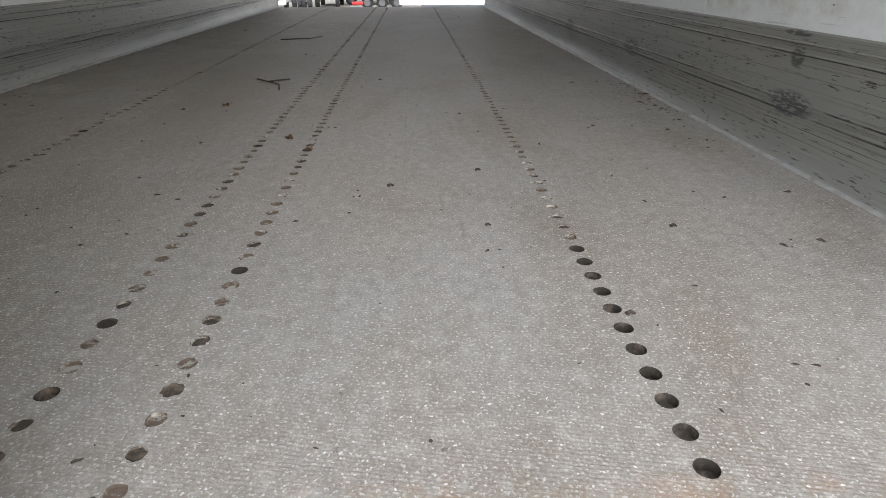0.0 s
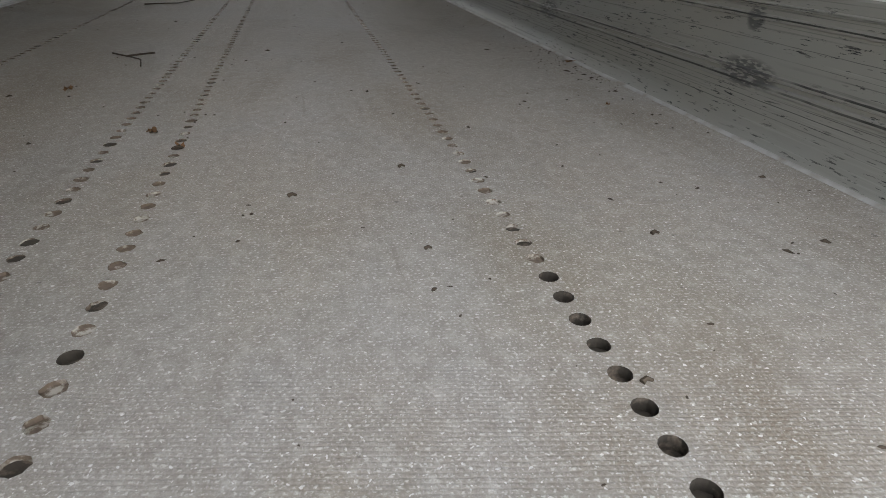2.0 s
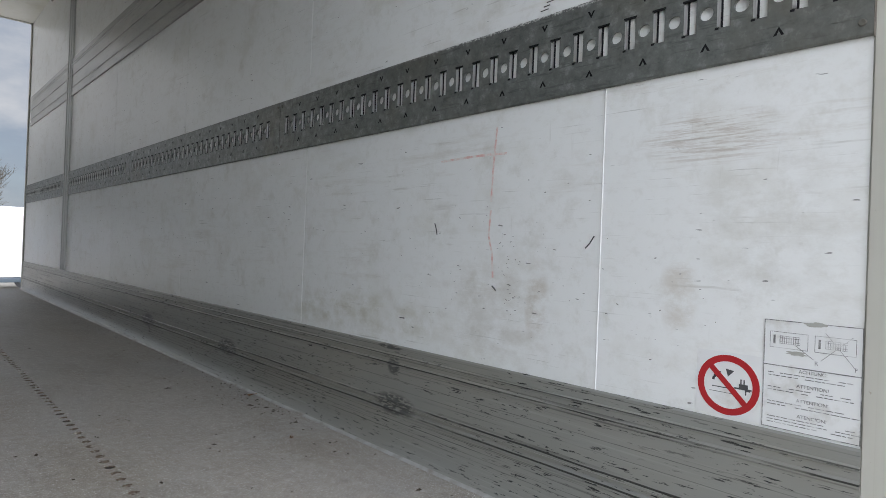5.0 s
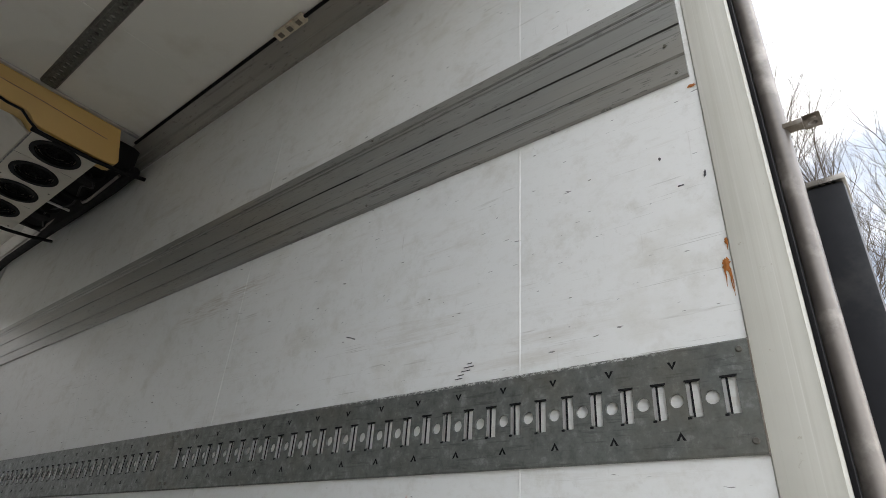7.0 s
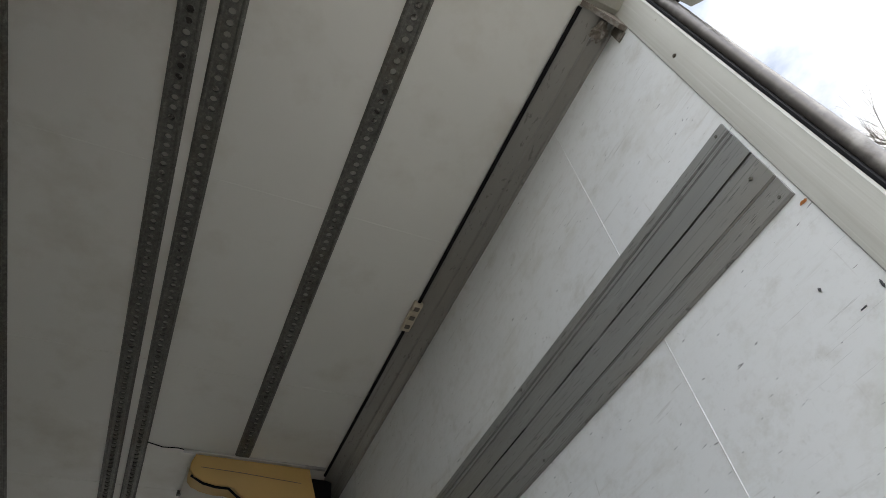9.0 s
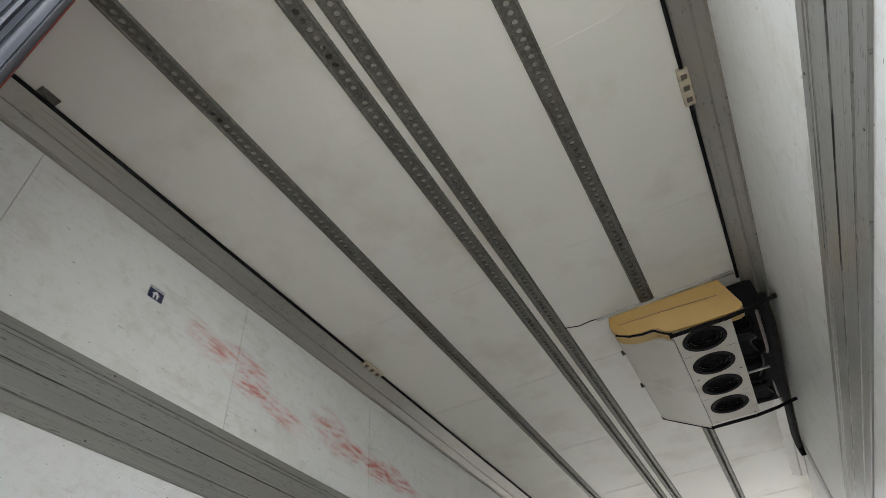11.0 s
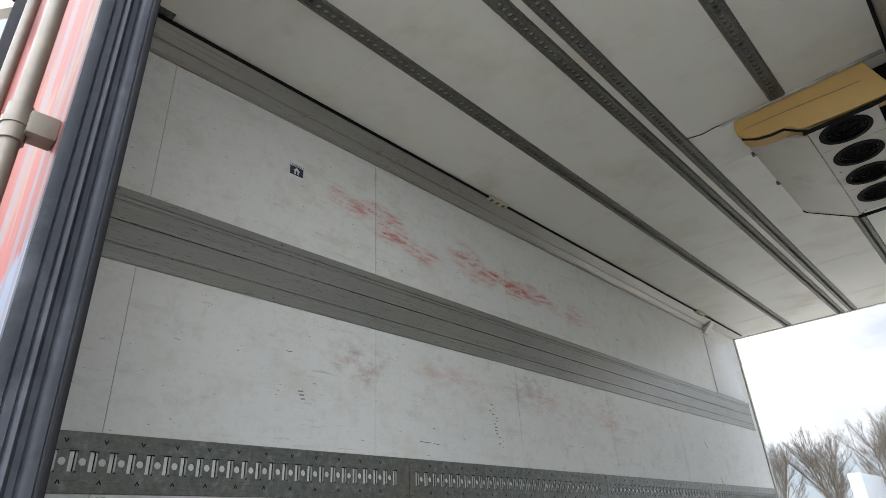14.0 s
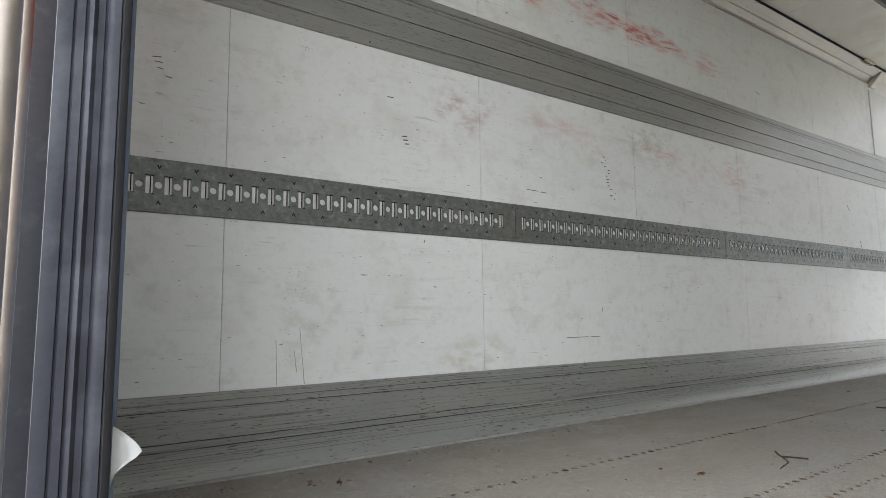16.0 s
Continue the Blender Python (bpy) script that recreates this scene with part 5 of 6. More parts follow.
def rust_run(y, z, r, drips, seed):
    """A rust spot with thin runs below it, on the right wall."""
    rng = random.Random(seed)
    bm = bmesh.new()
    c = bm.verts.new((W - 0.0032, y, z))
    loop = [bm.verts.new((W - 0.0014, y + r * rng.uniform(0.5, 1.0) * math.cos(k * math.pi / 12), z + 1.9 * r * rng.uniform(0.7, 1.05) * math.sin(k * math.pi / 12))) for k in range(24)]
    for k in range(24):
        bm.faces.new((c, loop[k], loop[(k + 1) % 24]))
    for dy, long in drips:
        yy, zz, w = y + dy, z - r, 0.0016
        prev = None
        for k in range(7):
            f = k / 6
            yy += rng.uniform(-0.0016, 0.0010)
            p = [bm.verts.new((W - 0.0016, yy + e * w * (1 - 0.8 * f), zz - long * f)) for e in (-1, 1)]
            if prev:
                bm.faces.new((prev[0], prev[1], p[1], p[0]))
            prev = p
    return thing("rust_run", bm, M_RUST, "orange brown rust run on the white wall by the post", "rust stain")


rust_run(0.011, 1.225, 0.0085, ((0.004, 0.035), (-0.001, 0.055), (-0.005, 0.045)), 1)
rust_run(0.004, 1.272, 0.004, ((0.0, 0.015),), 2)
flake(0.012, 1.662, 0.010, 0.005, M_RUST, "rusty bare chip under the metal strip", "rust stain", 3, name="rust_run")
flake(0.018, 1.43, 0.003, 0.010, M_INK, "dark chip in the white wall", "chip", 4, name="wall_chip")
flake(0.10, 1.50, 0.003, 0.005, M_INK, "dark chip in the white wall", "chip", 5, name="wall_chip")
for y, z, a, n, sd in ((0.585, 1.13, 0.03, 5, 1), (0.70, 1.02, 0.02, 3, 2)):
    rng = random.Random(sd)
    for k in range(n):
        zz, yy = z - 0.008 * k, y + 0.008 * k
        thing("scratch_mark", pipe([(W - 0.0003, yy, zz), (W - 0.0003, yy - a * rng.uniform(0.4, 1.0), zz + 0.001)], 0.0012, 5), M_INK, "short dark scratch on the white wall", "scratch")
for s, y, z, ly, lz in ((1, 0.975, 1.262, 0.035, 0.012), (1, 0.06, 1.42, 0.012, 0.0), (1, 0.93, 0.60, 0.01, 0.03), (1, 0.72, 0.47, 0.012, 0.01), (1, 1.05, 0.37, 0.02, 0.0), (1, 0.46, 0.60, 0.02, -0.025),
                        (-1, 0.170, 1.440, 0.030, 0.004), (-1, 0.178, 1.425, 0.026, 0.0), (-1, 0.188, 1.405, 0.018, -0.003), (-1, 0.213, 1.380, 0.022, -0.004), (-1, 1.27, 0.86, 0.004, 0.012), (-1, 4.20, 2.172, 0.06, -0.012), (-1, 1.98, 1.24, 0.012, 0.0), (-1, 2.405, 0.555, 0.004, 0.022), (-1, 2.128, 0.424, 0.16, 0.001), (-1, 2.31, 0.425, 0.07, -0.001),
                        (-1, 3.15, 1.10, 0.012, 0.0), (-1, 1.884, 1.169, 0.08, -0.002), (-1, 1.98, 1.165, 0.04, -0.001), (-1, 1.09, 1.487, 0.03, 0.0), (-1, 5.6, 1.45, 0.05, -0.05), (-1, 5.8, 1.15, 0.03, -0.08)):
    bm = pipe([(s * (W - 0.0002), y, z), (s * (W - 0.0002), y + ly * 0.5, z + lz * 0.6), (s * (W - 0.0002), y + ly, z + lz)], 0.0016, 5)
    thing("scratch_mark", bm, M_INK, "short dark scratch on the white wall", "scratch")
for k in range(3):
    thing("scratch_mark", pipe([(-W + 0.0006, 1.16 + 0.008 * k, 1.322 - 0.016 * k), (-W + 0.0006, 1.185 + 0.006 * k, 1.324 - 0.016 * k)], 0.0022, 5), M_INK, "short dark scratch on the white wall", "scratch")
rng = random.Random(12)
for k in range(14):
    yy, zz = 2.47 + rng.uniform(-0.03, 0.03) + 0.006 * k, 1.42 - 0.018 * k
    thing("scratch_mark", pipe([(-W + 0.0002, yy, zz), (-W + 0.0002, yy + rng.uniform(0.005, 0.02), zz)], 0.0025, 5), M_INK, "short dark scratch on the white wall", "scratch")


def chip_cluster(bm, s, y, z, ry, rz, n, seed):
    """Small dark chips scattered round a place on a side wall."""
    rng = random.Random(seed)
    for k in range(n):
        cy, cz = rng.gauss(y, ry), rng.gauss(z, rz)
        a, r = rng.uniform(-0.5, 0.5), rng.uniform(0.0004, 0.0011) * (1.6 if rng.random() < 0.12 else 1.0)
        u, v = Vector((0, math.cos(a), math.sin(a))) * r * rng.uniform(1.2, 4.5), Vector((0, -math.sin(a), math.cos(a))) * r
        c = Vector((s * (W - 0.0010), cy, cz))
        bm.faces.new([bm.verts.new(c + (u * math.cos(q) + v * math.sin(q)) * rng.uniform(0.55, 1.1)) for q in (0.0, 0.9, 1.7, 2.6, 3.4, 4.2, 5.3)])


def smudge(s, y, z, ry, rz, n, seed, label):
    bm = bmesh.new()
    chip_cluster(bm, s, y, z, ry, rz, n, seed)
    return thing("smudge", bm, M_JOINT, label, "smudge", kind="stuff")


smudge(-1, 3.555, 1.641, 0.028, 0.024, 130, 21, "grey smudge on the white wall under the strip")
smudge(-1, 2.978, 0.699, 0.012, 0.014, 70, 22, "dark spot on the white wall")
smudge(-1, 0.716, 1.625, 0.022, 0.018, 40, 23, "faint grey smudge under the metal strip")
smudge(-1, 6.157, 1.26, 0.05, 0.06, 110, 24, "grey rubbed smudge near the front end")
chips_bm = bmesh.new()
for s, y, z, ry, rz, n, seed in ((1, 0.665, 0.45, 0.012, 0.018, 22, 1), (1, 0.685, 0.545, 0.012, 0.03, 18, 2), (1, 0.42, 0.52, 0.10, 0.06, 10, 3), (1, 0.75, 0.60, 0.18, 0.10, 26, 4), (1, 1.3, 0.55, 0.35, 0.12, 26, 5),
                                 (1, 0.30, 0.46, 0.06, 0.05, 10, 6), (1, 0.95, 1.38, 0.3, 0.14, 20, 7), (1, 1.75, 1.45, 0.4, 0.12, 24, 8), (1, 0.12, 2.12, 0.05, 0.05, 8, 9), (1, 2.6, 1.4, 0.5, 0.14, 26, 10),
                                 (-1, 0.697, 0.676, 0.03, 0.04, 30, 11), (-1, 0.35, 0.62, 0.02, 0.04, 8, 12), (-1, 1.5, 0.6, 0.5, 0.14, 26, 13), (-1, 2.6, 1.35, 0.5, 0.12, 30, 14), (-1, 0.6, 1.4, 0.2, 0.12, 14, 15), (-1, 3.6, 1.4, 0.4, 0.15, 26, 16), (-1, 3.2, 0.6, 0.6, 0.13, 26, 17)):
    chip_cluster(chips_bm, s, y, z, ry, rz, n, seed)
thing("wall_chips", chips_bm, M_INK, "small dark chips scattered over the white walls", "chips", kind="stuff")
rng = random.Random(77)
for y0, z0, y1, z1 in ((0.62, 0.461, 0.625, 0.298), (0.71, 0.506, 0.731, 0.294), (0.69, 0.42, 0.70, 0.34)):
    bm = bmesh.new()
    prev = None
    for k in range(9):
        f = k / 8
        p = [bm.verts.new((-W + 0.0011, y0 + (y1 - y0) * f + e * rng.uniform(0.0007, 0.0019), z0 + (z1 - z0) * f)) for e in (-1, 1)]
        if prev:
            bm.faces.new((prev[0], prev[1], p[1], p[0]))
        prev = p
    thing("drip_mark", bm, M_DRIP, "thin brownish drip run down the white wall", "stain")

# red chalk cross
bm = bmesh.new()
for pts in ([(0.733, 0.857), (0.738, 0.80), (0.742, 0.74), (0.744, 0.68)], [(0.923, 0.789), (0.85, 0.792), (0.78, 0.793), (0.70, 0.791)], [(0.744, 0.66), (0.748, 0.60), (0.736, 0.56), (0.73, 0.50)]):
    for a, c in zip(pts, pts[1:]):
        d = Vector((0, c[0] - a[0], c[1] - a[1])).normalized()
        o = Vector((0, -d.z, d.y)) * 0.0028
        p, q = Vector((W - 0.0012, a[0], a[1])), Vector((W - 0.0012, c[0], c[1]))
        bm.faces.new([bm.verts.new(v) for v in (p - o, q - o, q + o, p + o)])
thing("chalk_cross", bm, M_CHALK, "faint red chalk cross drawn on the wall", "chalk mark")

# ---- stickers on the right wall ----


def quad_r(y0, y1, z0, z1, d, bm=None):
    """A flat piece on the right wall, d in front of it."""
    return box(W - d, W - d + 0.0006, min(y0, y1), max(y0, y1), z0, z1, bm=bm or bmesh.new())


def writing(text, size, m, material, parent, align="CENTER"):
    cu = bpy.data.curves.new("lettering", "FONT")
    cu.body, cu.size, cu.align_x, cu.extrude = text, size, align, 0.0001
    cu.materials.append(material)
    ob = new("lettering", cu)
    ob.parent = parent
    ob.matrix_basis = Matrix.Translation(-base_of(parent)) @ m
    return ob


def on_right(y, z, d):
    return Matrix(((0, 0, -1, W - d), (-1, 0, 0, y), (0, 1, 0, z), (0, 0, 0, 1)))


sign = holder("warning_sticker", (W, 0.19, 0.297), "white sticker with a red prohibition ring, stuck low on the wall", "sticker")
part("sheet", quad_r(0.137, 0.243, 0.297, 0.405, 0.0012), M_STICKER, sign, smooth=0)
bm = bmesh.new()
cy, cz = 0.19, 0.350
seg = 40
ra, rb = [], []
for k in range(seg):
    a = 2 * math.pi * k / seg
    ra.append(bm.verts.new((W - 0.0017, cy + 0.0395 * math.cos(a), cz + 0.0395 * math.sin(a))))
    rb.append(bm.verts.new((W - 0.0017, cy + 0.0505 * math.cos(a), cz + 0.0505 * math.sin(a))))
for k in range(seg):
    bm.faces.new((ra[k], ra[(k + 1) % seg], rb[(k + 1) % seg], rb[k]))
d, o = Vector((0, -0.707, -0.707)), Vector((0, 0.707, -0.707)) * 0.0048
p, q = Vector((W - 0.0019, cy, cz)) - d * 0.041, Vector((W - 0.0019, cy, cz)) + d * 0.041
bm.faces.new([bm.verts.new(v) for v in (p - o, q - o, q + o, p + o)])
part("red_ring", bm, M_SIGN_RED, sign, "red prohibition ring with a bar", 0)
bm = bmesh.new()
for y0, y1, z0, z1 in ((cy + 0.026, cy - 0.006, cz - 0.006, cz - 0.0045), (cy + 0.03, cy - 0.02, cz - 0.014, cz - 0.0132), (cy - 0.010, cy - 0.038, cz - 0.004, cz - 0.0015), (cy - 0.018, cy - 0.032, cz - 0.0015, cz + 0.005),
                       (cy - 0.020, cy - 0.022, cz + 0.005, cz + 0.013), (cy - 0.025, cy - 0.027, cz + 0.005, cz + 0.013), (cy - 0.028, cy - 0.030, cz - 0.012, cz - 0.002), (cy - 0.030, cy - 0.036, cz - 0.0040, cz - 0.006)):
    quad_r(y0, y1, z0, z1, 0.0016, bm)
for a0, a1 in ((150, 160), (135, 145), (120, 130), (105, 115)):
    for a in (a0, a1 - 5):
        rr = 0.022
        quad_r(cy + 0.010 - rr * math.cos(radians(a)) * 0.7 - 0.002, cy + 0.010 - rr * math.cos(radians(a)) * 0.7 + 0.002, cz - 0.002 + rr * math.sin(radians(a)) - 0.002, cz - 0.002 + rr * math.sin(radians(a)) + 0.002, 0.0016, bm)
bm.faces.new([bm.verts.new((W - 0.0017, y, z)) for y, z in ((cy + 0.004, cz + 0.027), (cy - 0.010, cz + 0.025), (cy + 0.0, cz + 0.014))])
part("pictogram", bm, M_INK, sign, "black tail lift drawing", 0)

info = holder("notice_sticker", (W, 0.07, 0.297), "worn white notice sticker with printed warnings and drawings", "sticker")
part("sheet", quad_r(0.002, 0.1355, 0.296, 0.468, 0.0012), M_STICKER, info, smooth=0)
bm = bmesh.new()
for y0, y1, z0, z1 in ((0.002, 0.1355, 0.4668, 0.468), (0.1345, 0.1355, 0.296, 0.468), (0.002, 0.003, 0.296, 0.468), (0.002, 0.1355, 0.296, 0.297), (0.002, 0.1355, 0.395, 0.3965)):
    quad_r(y0, y1, z0, z1, 0.0016, bm)
for c in (0.100, 0.037):
    for y0, y1, z0, z1 in ((c - 0.027, c + 0.027, 0.424, 0.4246), (c - 0.027, c + 0.027, 0.449, 0.4496), (c - 0.027, c - 0.0264, 0.424, 0.4496), (c + 0.0264, c + 0.027, 0.424, 0.4496), (c + 0.019, c + 0.022, 0.430, 0.444)):
        quad_r(y0, y1, z0, z1, 0.0016, bm)
    for k in range(9):
        quad_r(c + 0.012 - 0.0032 * k, c + 0.0128 - 0.0032 * k, 0.431 + (k % 2) * 0.001, 0.4435 - (k % 3) * 0.001, 0.0016, bm)
    for z in (0.431, 0.434, 0.440, 0.443):
        quad_r(c - 0.016, c + 0.013, z, z + 0.0006, 0.0016, bm)
for p, q in (((0.09, 0.43), (0.065, 0.412)), ((0.05, 0.455), (0.012, 0.408)), ((0.015, 0.452), (0.055, 0.412))):
    pipe([(W - 0.0014, p[0], p[1]), (W - 0.0014, q[0], q[1])], 0.0004, 4, bm)
rng = random.Random(9)
for z in (0.3835, 0.379, 0.3605, 0.356, 0.3375, 0.333, 0.3135, 0.309, 0.3045):
    y = 0.128
    while y > 0.012:
        w = rng.uniform(0.004, 0.013)
        if rng.random() < 0.85:
            quad_r(y - w, y, z, z + 0.0012, 0.0016, bm)
        y -= w + 0.0018
part("print", bm, M_PRINT, info, "thin black print, partly worn off", 0)
for text, z in (("ACHTUNG!", 0.3885), ("ATTENTION!", 0.3655), ("ATTENTION!", 0.3425), ("ATENCION!", 0.3185)):
    writing(text, 0.0075, on_right(0.065, z, 0.0017), M_PRINT, info)
writing("R", 0.009, on_right(0.061, 0.404, 0.0017), M_PRINT, info)
writing("F", 0.009, on_right(0.010, 0.402, 0.0017), M_PRINT, info)
for y, z, sd in ((0.088, 0.418, 1), (0.062, 0.466, 2)):
    flake(y, z, 0.016, 0.004, M_JOINT, "grey rubbed smear over the notice", "smudge", sd, name="smudge")
# blue arrow sign on the left wall
blue = holder("arrow_sign", (-W, 1.075, 2.388), "small dark blue sign with a white arrow on the wall", "sign")


def quad_l(y0, y1, z0, z1, d, bm=None):
    return box(-W + d - 0.0006, -W + d, y0, y1, z0, z1, bm=bm or bmesh.new())


part("sheet", quad_l(1.037, 1.113, 2.388, 2.452, 0.0012), M_BLUE, blue, smooth=0)
bm = quad_l(1.039, 1.111, 2.438, 2.451, 0.0016)
for y in (1.066, 1.084):
    quad_l(y - 0.004, y + 0.004, 2.394, 2.415, 0.0016, bm)
bm.faces.new([bm.verts.new((-W + 0.0017, y, z)) for y, z in ((1.053, 2.413), (1.097, 2.413), (1.075, 2.433))])
part("arrow", bm, M_STICKER, blue, "white double arrow and header", 0)
bm = bmesh.new()
for k in range(5):
    quad_l(1.044 + 0.013 * k, 1.053 + 0.013 * k, 2.442, 2.447, 0.002, bm)
part("header_print", bm, M_INK, blue, smooth=0)

# torn paper tag at the foot of the door seal
bm = bmesh.new()
rows = []
for i in range(11):
    u = i / 10
    width = 0.002 + 0.036 * ((u / 0.45) ** 1.9 if u < 0.45 else max(0.0, 1 - ((u - 0.45) / 0.55) ** 1.5))
    rows.append([bm.verts.new((0.012 - 0.010 * math.sin(2.2 * v), -0.024 + width * v + 0.004, 0.322 + 0.072 * u + 0.004 * v)) for v in (0, 0.33, 0.66, 1.0)])
for a, c in zip(rows, rows[1:]):
    for k in range(3):
        bm.faces.new((a[k], a[k + 1], c[k + 1], c[k]))
bmesh.ops.solidify(bm, geom=bm.faces[:], thickness=0.0006)
thing("paper_tag", bm, M_STICKER, "curled torn white paper tag by the door seal", "paper tag")

# ---- front end of the body ----
for s, name in ((1, "trim_front_right"), (-1, "trim_front_left")):
    thing(name, box(min(s * (W - 0.012), s * (W + 0.09)), max(s * (W - 0.012), s * (W + 0.09)), LONG, LONG + 0.05, -0.12, H + 0.1, 0.004), M_POST, "white post at the open front end", "frame post", kind="structure")
thing("trim_front_header", box(-W - 0.09, W + 0.09, LONG + 0.001, LONG + 0.049, H - 0.004, H + 0.1, 0.003), M_POST, "white frame over the open front end", "frame", kind="structure")
prof = [(-W + 0.0, H - 0.002), (-W + 0.12, H - 0.002), (-W + 0.115, H - 0.03), (-W + 0.05, H - 0.10), (-W + 0.02, H - 0.13), (-W + 0.0, H - 0.13)]
thing("cornice_end", prism(prof, "y", LONG - 0.998, LONG - 0.90), M_CREAM, "cream plastic end piece of the ceiling corner", "cornice end")
thing("trim_recess", box(-W + 0.0005, -W + 0.006, 6.30, 7.10, STRIP1 + 0.006, H - 0.15, 0.002), M_HATCH, "smooth pale panel set on the wall near the front", "wall panel", kind="structure")

# ---- litter on the floor ----


def leaf(x, y, size, turn, seed):
    rng = random.Random(seed)
    bm = bmesh.new()
    c = bm.verts.new((x, y, 0.006))
    loop = []
    for k in range(12):
        a = 2 * math.pi * k / 12
        r = size * (0.55 + 0.45 * abs(math.cos(a))) * rng.uniform(0.8, 1.15)
        loop.append(bm.verts.new((x + r * math.cos(a + turn), y + r * math.sin(a + turn) * 0.8, 0.002 + rng.uniform(0, 0.012))))
    for k in range(12):
        bm.faces.new((c, loop[k], loop[(k + 1) % 12]))
    bmesh.ops.solidify(bm, geom=bm.faces[:], thickness=0.0008)
    return thing("dry_leaf", bm, M_LEAF, "small curled dry brown leaf on the floor", "leaf", "dry leaves on the floor")


for i, (x, y, sz) in enumerate(((1.185, 1.84, 0.018), (-0.29, 1.75, 0.016), (-0.932, 0.734, 0.016), (-1.0, 0.66, 0.010), (0.075, 1.20, 0.012), (0.0, 1.31, 0.011), (1.06, 1.32, 0.008), (0.78, 5.6, 0.012), (-0.88, 4.4, 0.012))):
    leaf(x, y, sz, i * 1.3, i)
tw = pipe([(-0.303, 2.264, 0.006), (-0.265, 2.21, 0.009), (-0.225, 2.17, 0.008), (-0.185, 2.12, 0.008), (-0.165, 2.02, 0.006)], 0.0032, 6, r1=0.0022)
pipe([(-0.24, 2.19, 0.008), (-0.20, 2.19, 0.012), (-0.155, 2.20, 0.014)], 0.0034, 6, tw)
thing("twig", tw, M_TWIG, "short forked dark twig on the floor", "twig")
thing("stick", pipe([(-0.50, 3.77, 0.006), (-0.40, 3.79, 0.007), (-0.33, 3.80, 0.006), (-0.26, 3.95, 0.006)], 0.004, 6, r1=0.0025), M_TWIG, "long thin dark stick on the floor", "stick")
rng = random.Random(31)
bm = bmesh.new()
for k in range(640):
    x = rng.uniform(-1.19, 1.19) if rng.random() < 0.7 else rng.choice((-1, 1)) * rng.uniform(0.95, 1.2)
    y = rng.uniform(0.02, 1.0) * rng.uniform(0.3, 1.0) * 5.0
    if k > 430:
        x, y = (1.20 - abs(rng.gauss(0, 0.05)), rng.gauss(1.75, 0.35)) if k < 520 else (-1.20 + abs(rng.gauss(0, 0.07)), rng.uniform(0.2, 4.0))
    r = rng.uniform(0.0012, 0.0045) * (1.2 if rng.random() < 0.1 else 0.75)
    a, long = rng.uniform(0, 6.3), rng.uniform(1.0, 2.6)
    top = bm.verts.new((x, y, r * 0.9))
    loop = []
    for j in range(6):
        t = 2 * math.pi * j / 6
        u, v = r * long * math.cos(t) * rng.uniform(0.7, 1.2), r * math.sin(t) * rng.uniform(0.7, 1.2)
        loop.append(bm.verts.new((x + u * math.cos(a) - v * math.sin(a), y + u * math.sin(a) + v * math.cos(a), 0.0004)))
    for j in range(6):
        bm.faces.new((top, loop[j], loop[(j + 1) % 6]))
for x, y, r in ((0.291, 0.907, 0.007), (0.489, 1.005, 0.006), (0.474, 0.683, 0.005), (0.807, 0.66, 0.006), (0.63, 0.371, 0.006), (0.002, 1.315, 0.008), (0.072, 1.195, 0.008)):
    pipe([(x - r, y, 0.002), (x, y + r * 0.4, 0.004), (x + r, y, 0.002)], r * 0.6, 6, bm, r * 0.3)
thing("grit", bm, M_TWIG, "scattered dark crumbs of soil and bark on the floor", "dirt", kind="stuff")

# ---- bare trees ----


def bare_tree(x, y, z, height, seed, label, lean=0.0, spread=0.8, girth=0.0068):
    rng = random.Random(seed)
    trunk, crown = bmesh.new(), bmesh.new()
    tree = holder("tree", (x, y, z), label, "tree", "bare trees")

    def limb(p, d, length, r, level):
        pts, q = [p], p
        n = 4 if level < 3 else 3
        way = d
        for k in range(n):
            way = (way + Vector((rng.uniform(-1, 1), rng.uniform(-1, 1), rng.uniform(-0.5, 0.9))) * 0.12).normalized()
            q = q + way * (length / n)
            pts.append(q)
        pipe(pts, r, 6 if level < 2 else 4 if level < 3 else 3, trunk if level == 0 else crown, r * (0.55 if level < 4 else 0.4))
        if level >= 5 or r < 0.004:
            return
        kids = 9 if level == 0 else 5 if girth < 0.01 else 4
        for k in range(kids):
            f = 0.35 + 0.65 * (k + rng.random() * 0.6) / kids if level == 0 else 0.25 + 0.75 * (k + rng.random()) / kids
            i = min(n - 1, int(f * n))
            at = pts[i].lerp(pts[i + 1], f * n - i)
            side = Vector((rng.uniform(-1, 1), rng.uniform(-1, 1), rng.uniform(0.1, 0.8))).normalized()
            nd = (way * (1.0 - spread * 0.5) + side * spread).normalized()
            limb(at, nd, length * rng.uniform(0.40, 0.60), r * (0.5 if level == 0 else 0.58) * (1 - 0.4 * f), level + 1)
        for _ in range(3 if level == 0 else 2):
            fork = (way + Vector((rng.uniform(-1, 1), rng.uniform(-1, 1), rng.uniform(0, 0.4))) * 0.5).normalized()
            limb(q, fork, length * rng.uniform(0.4, 0.6), r * 0.5, level + 1)

    limb(Vector((x, y, z)), Vector((lean, lean * 0.3, 1)).normalized(), height * 0.46, height * girth, 0)
    part("trunk", trunk, M_BARK, tree)
    part("crown", crown, M_BARK, tree, "bare leafless twigs", 0)
    return tree


BARE = "tall bare leafless winter tree with grey bark"
bare_tree(14.2, 0.3, -1.2, 16.0, 3, BARE, 0.03, 0.55)
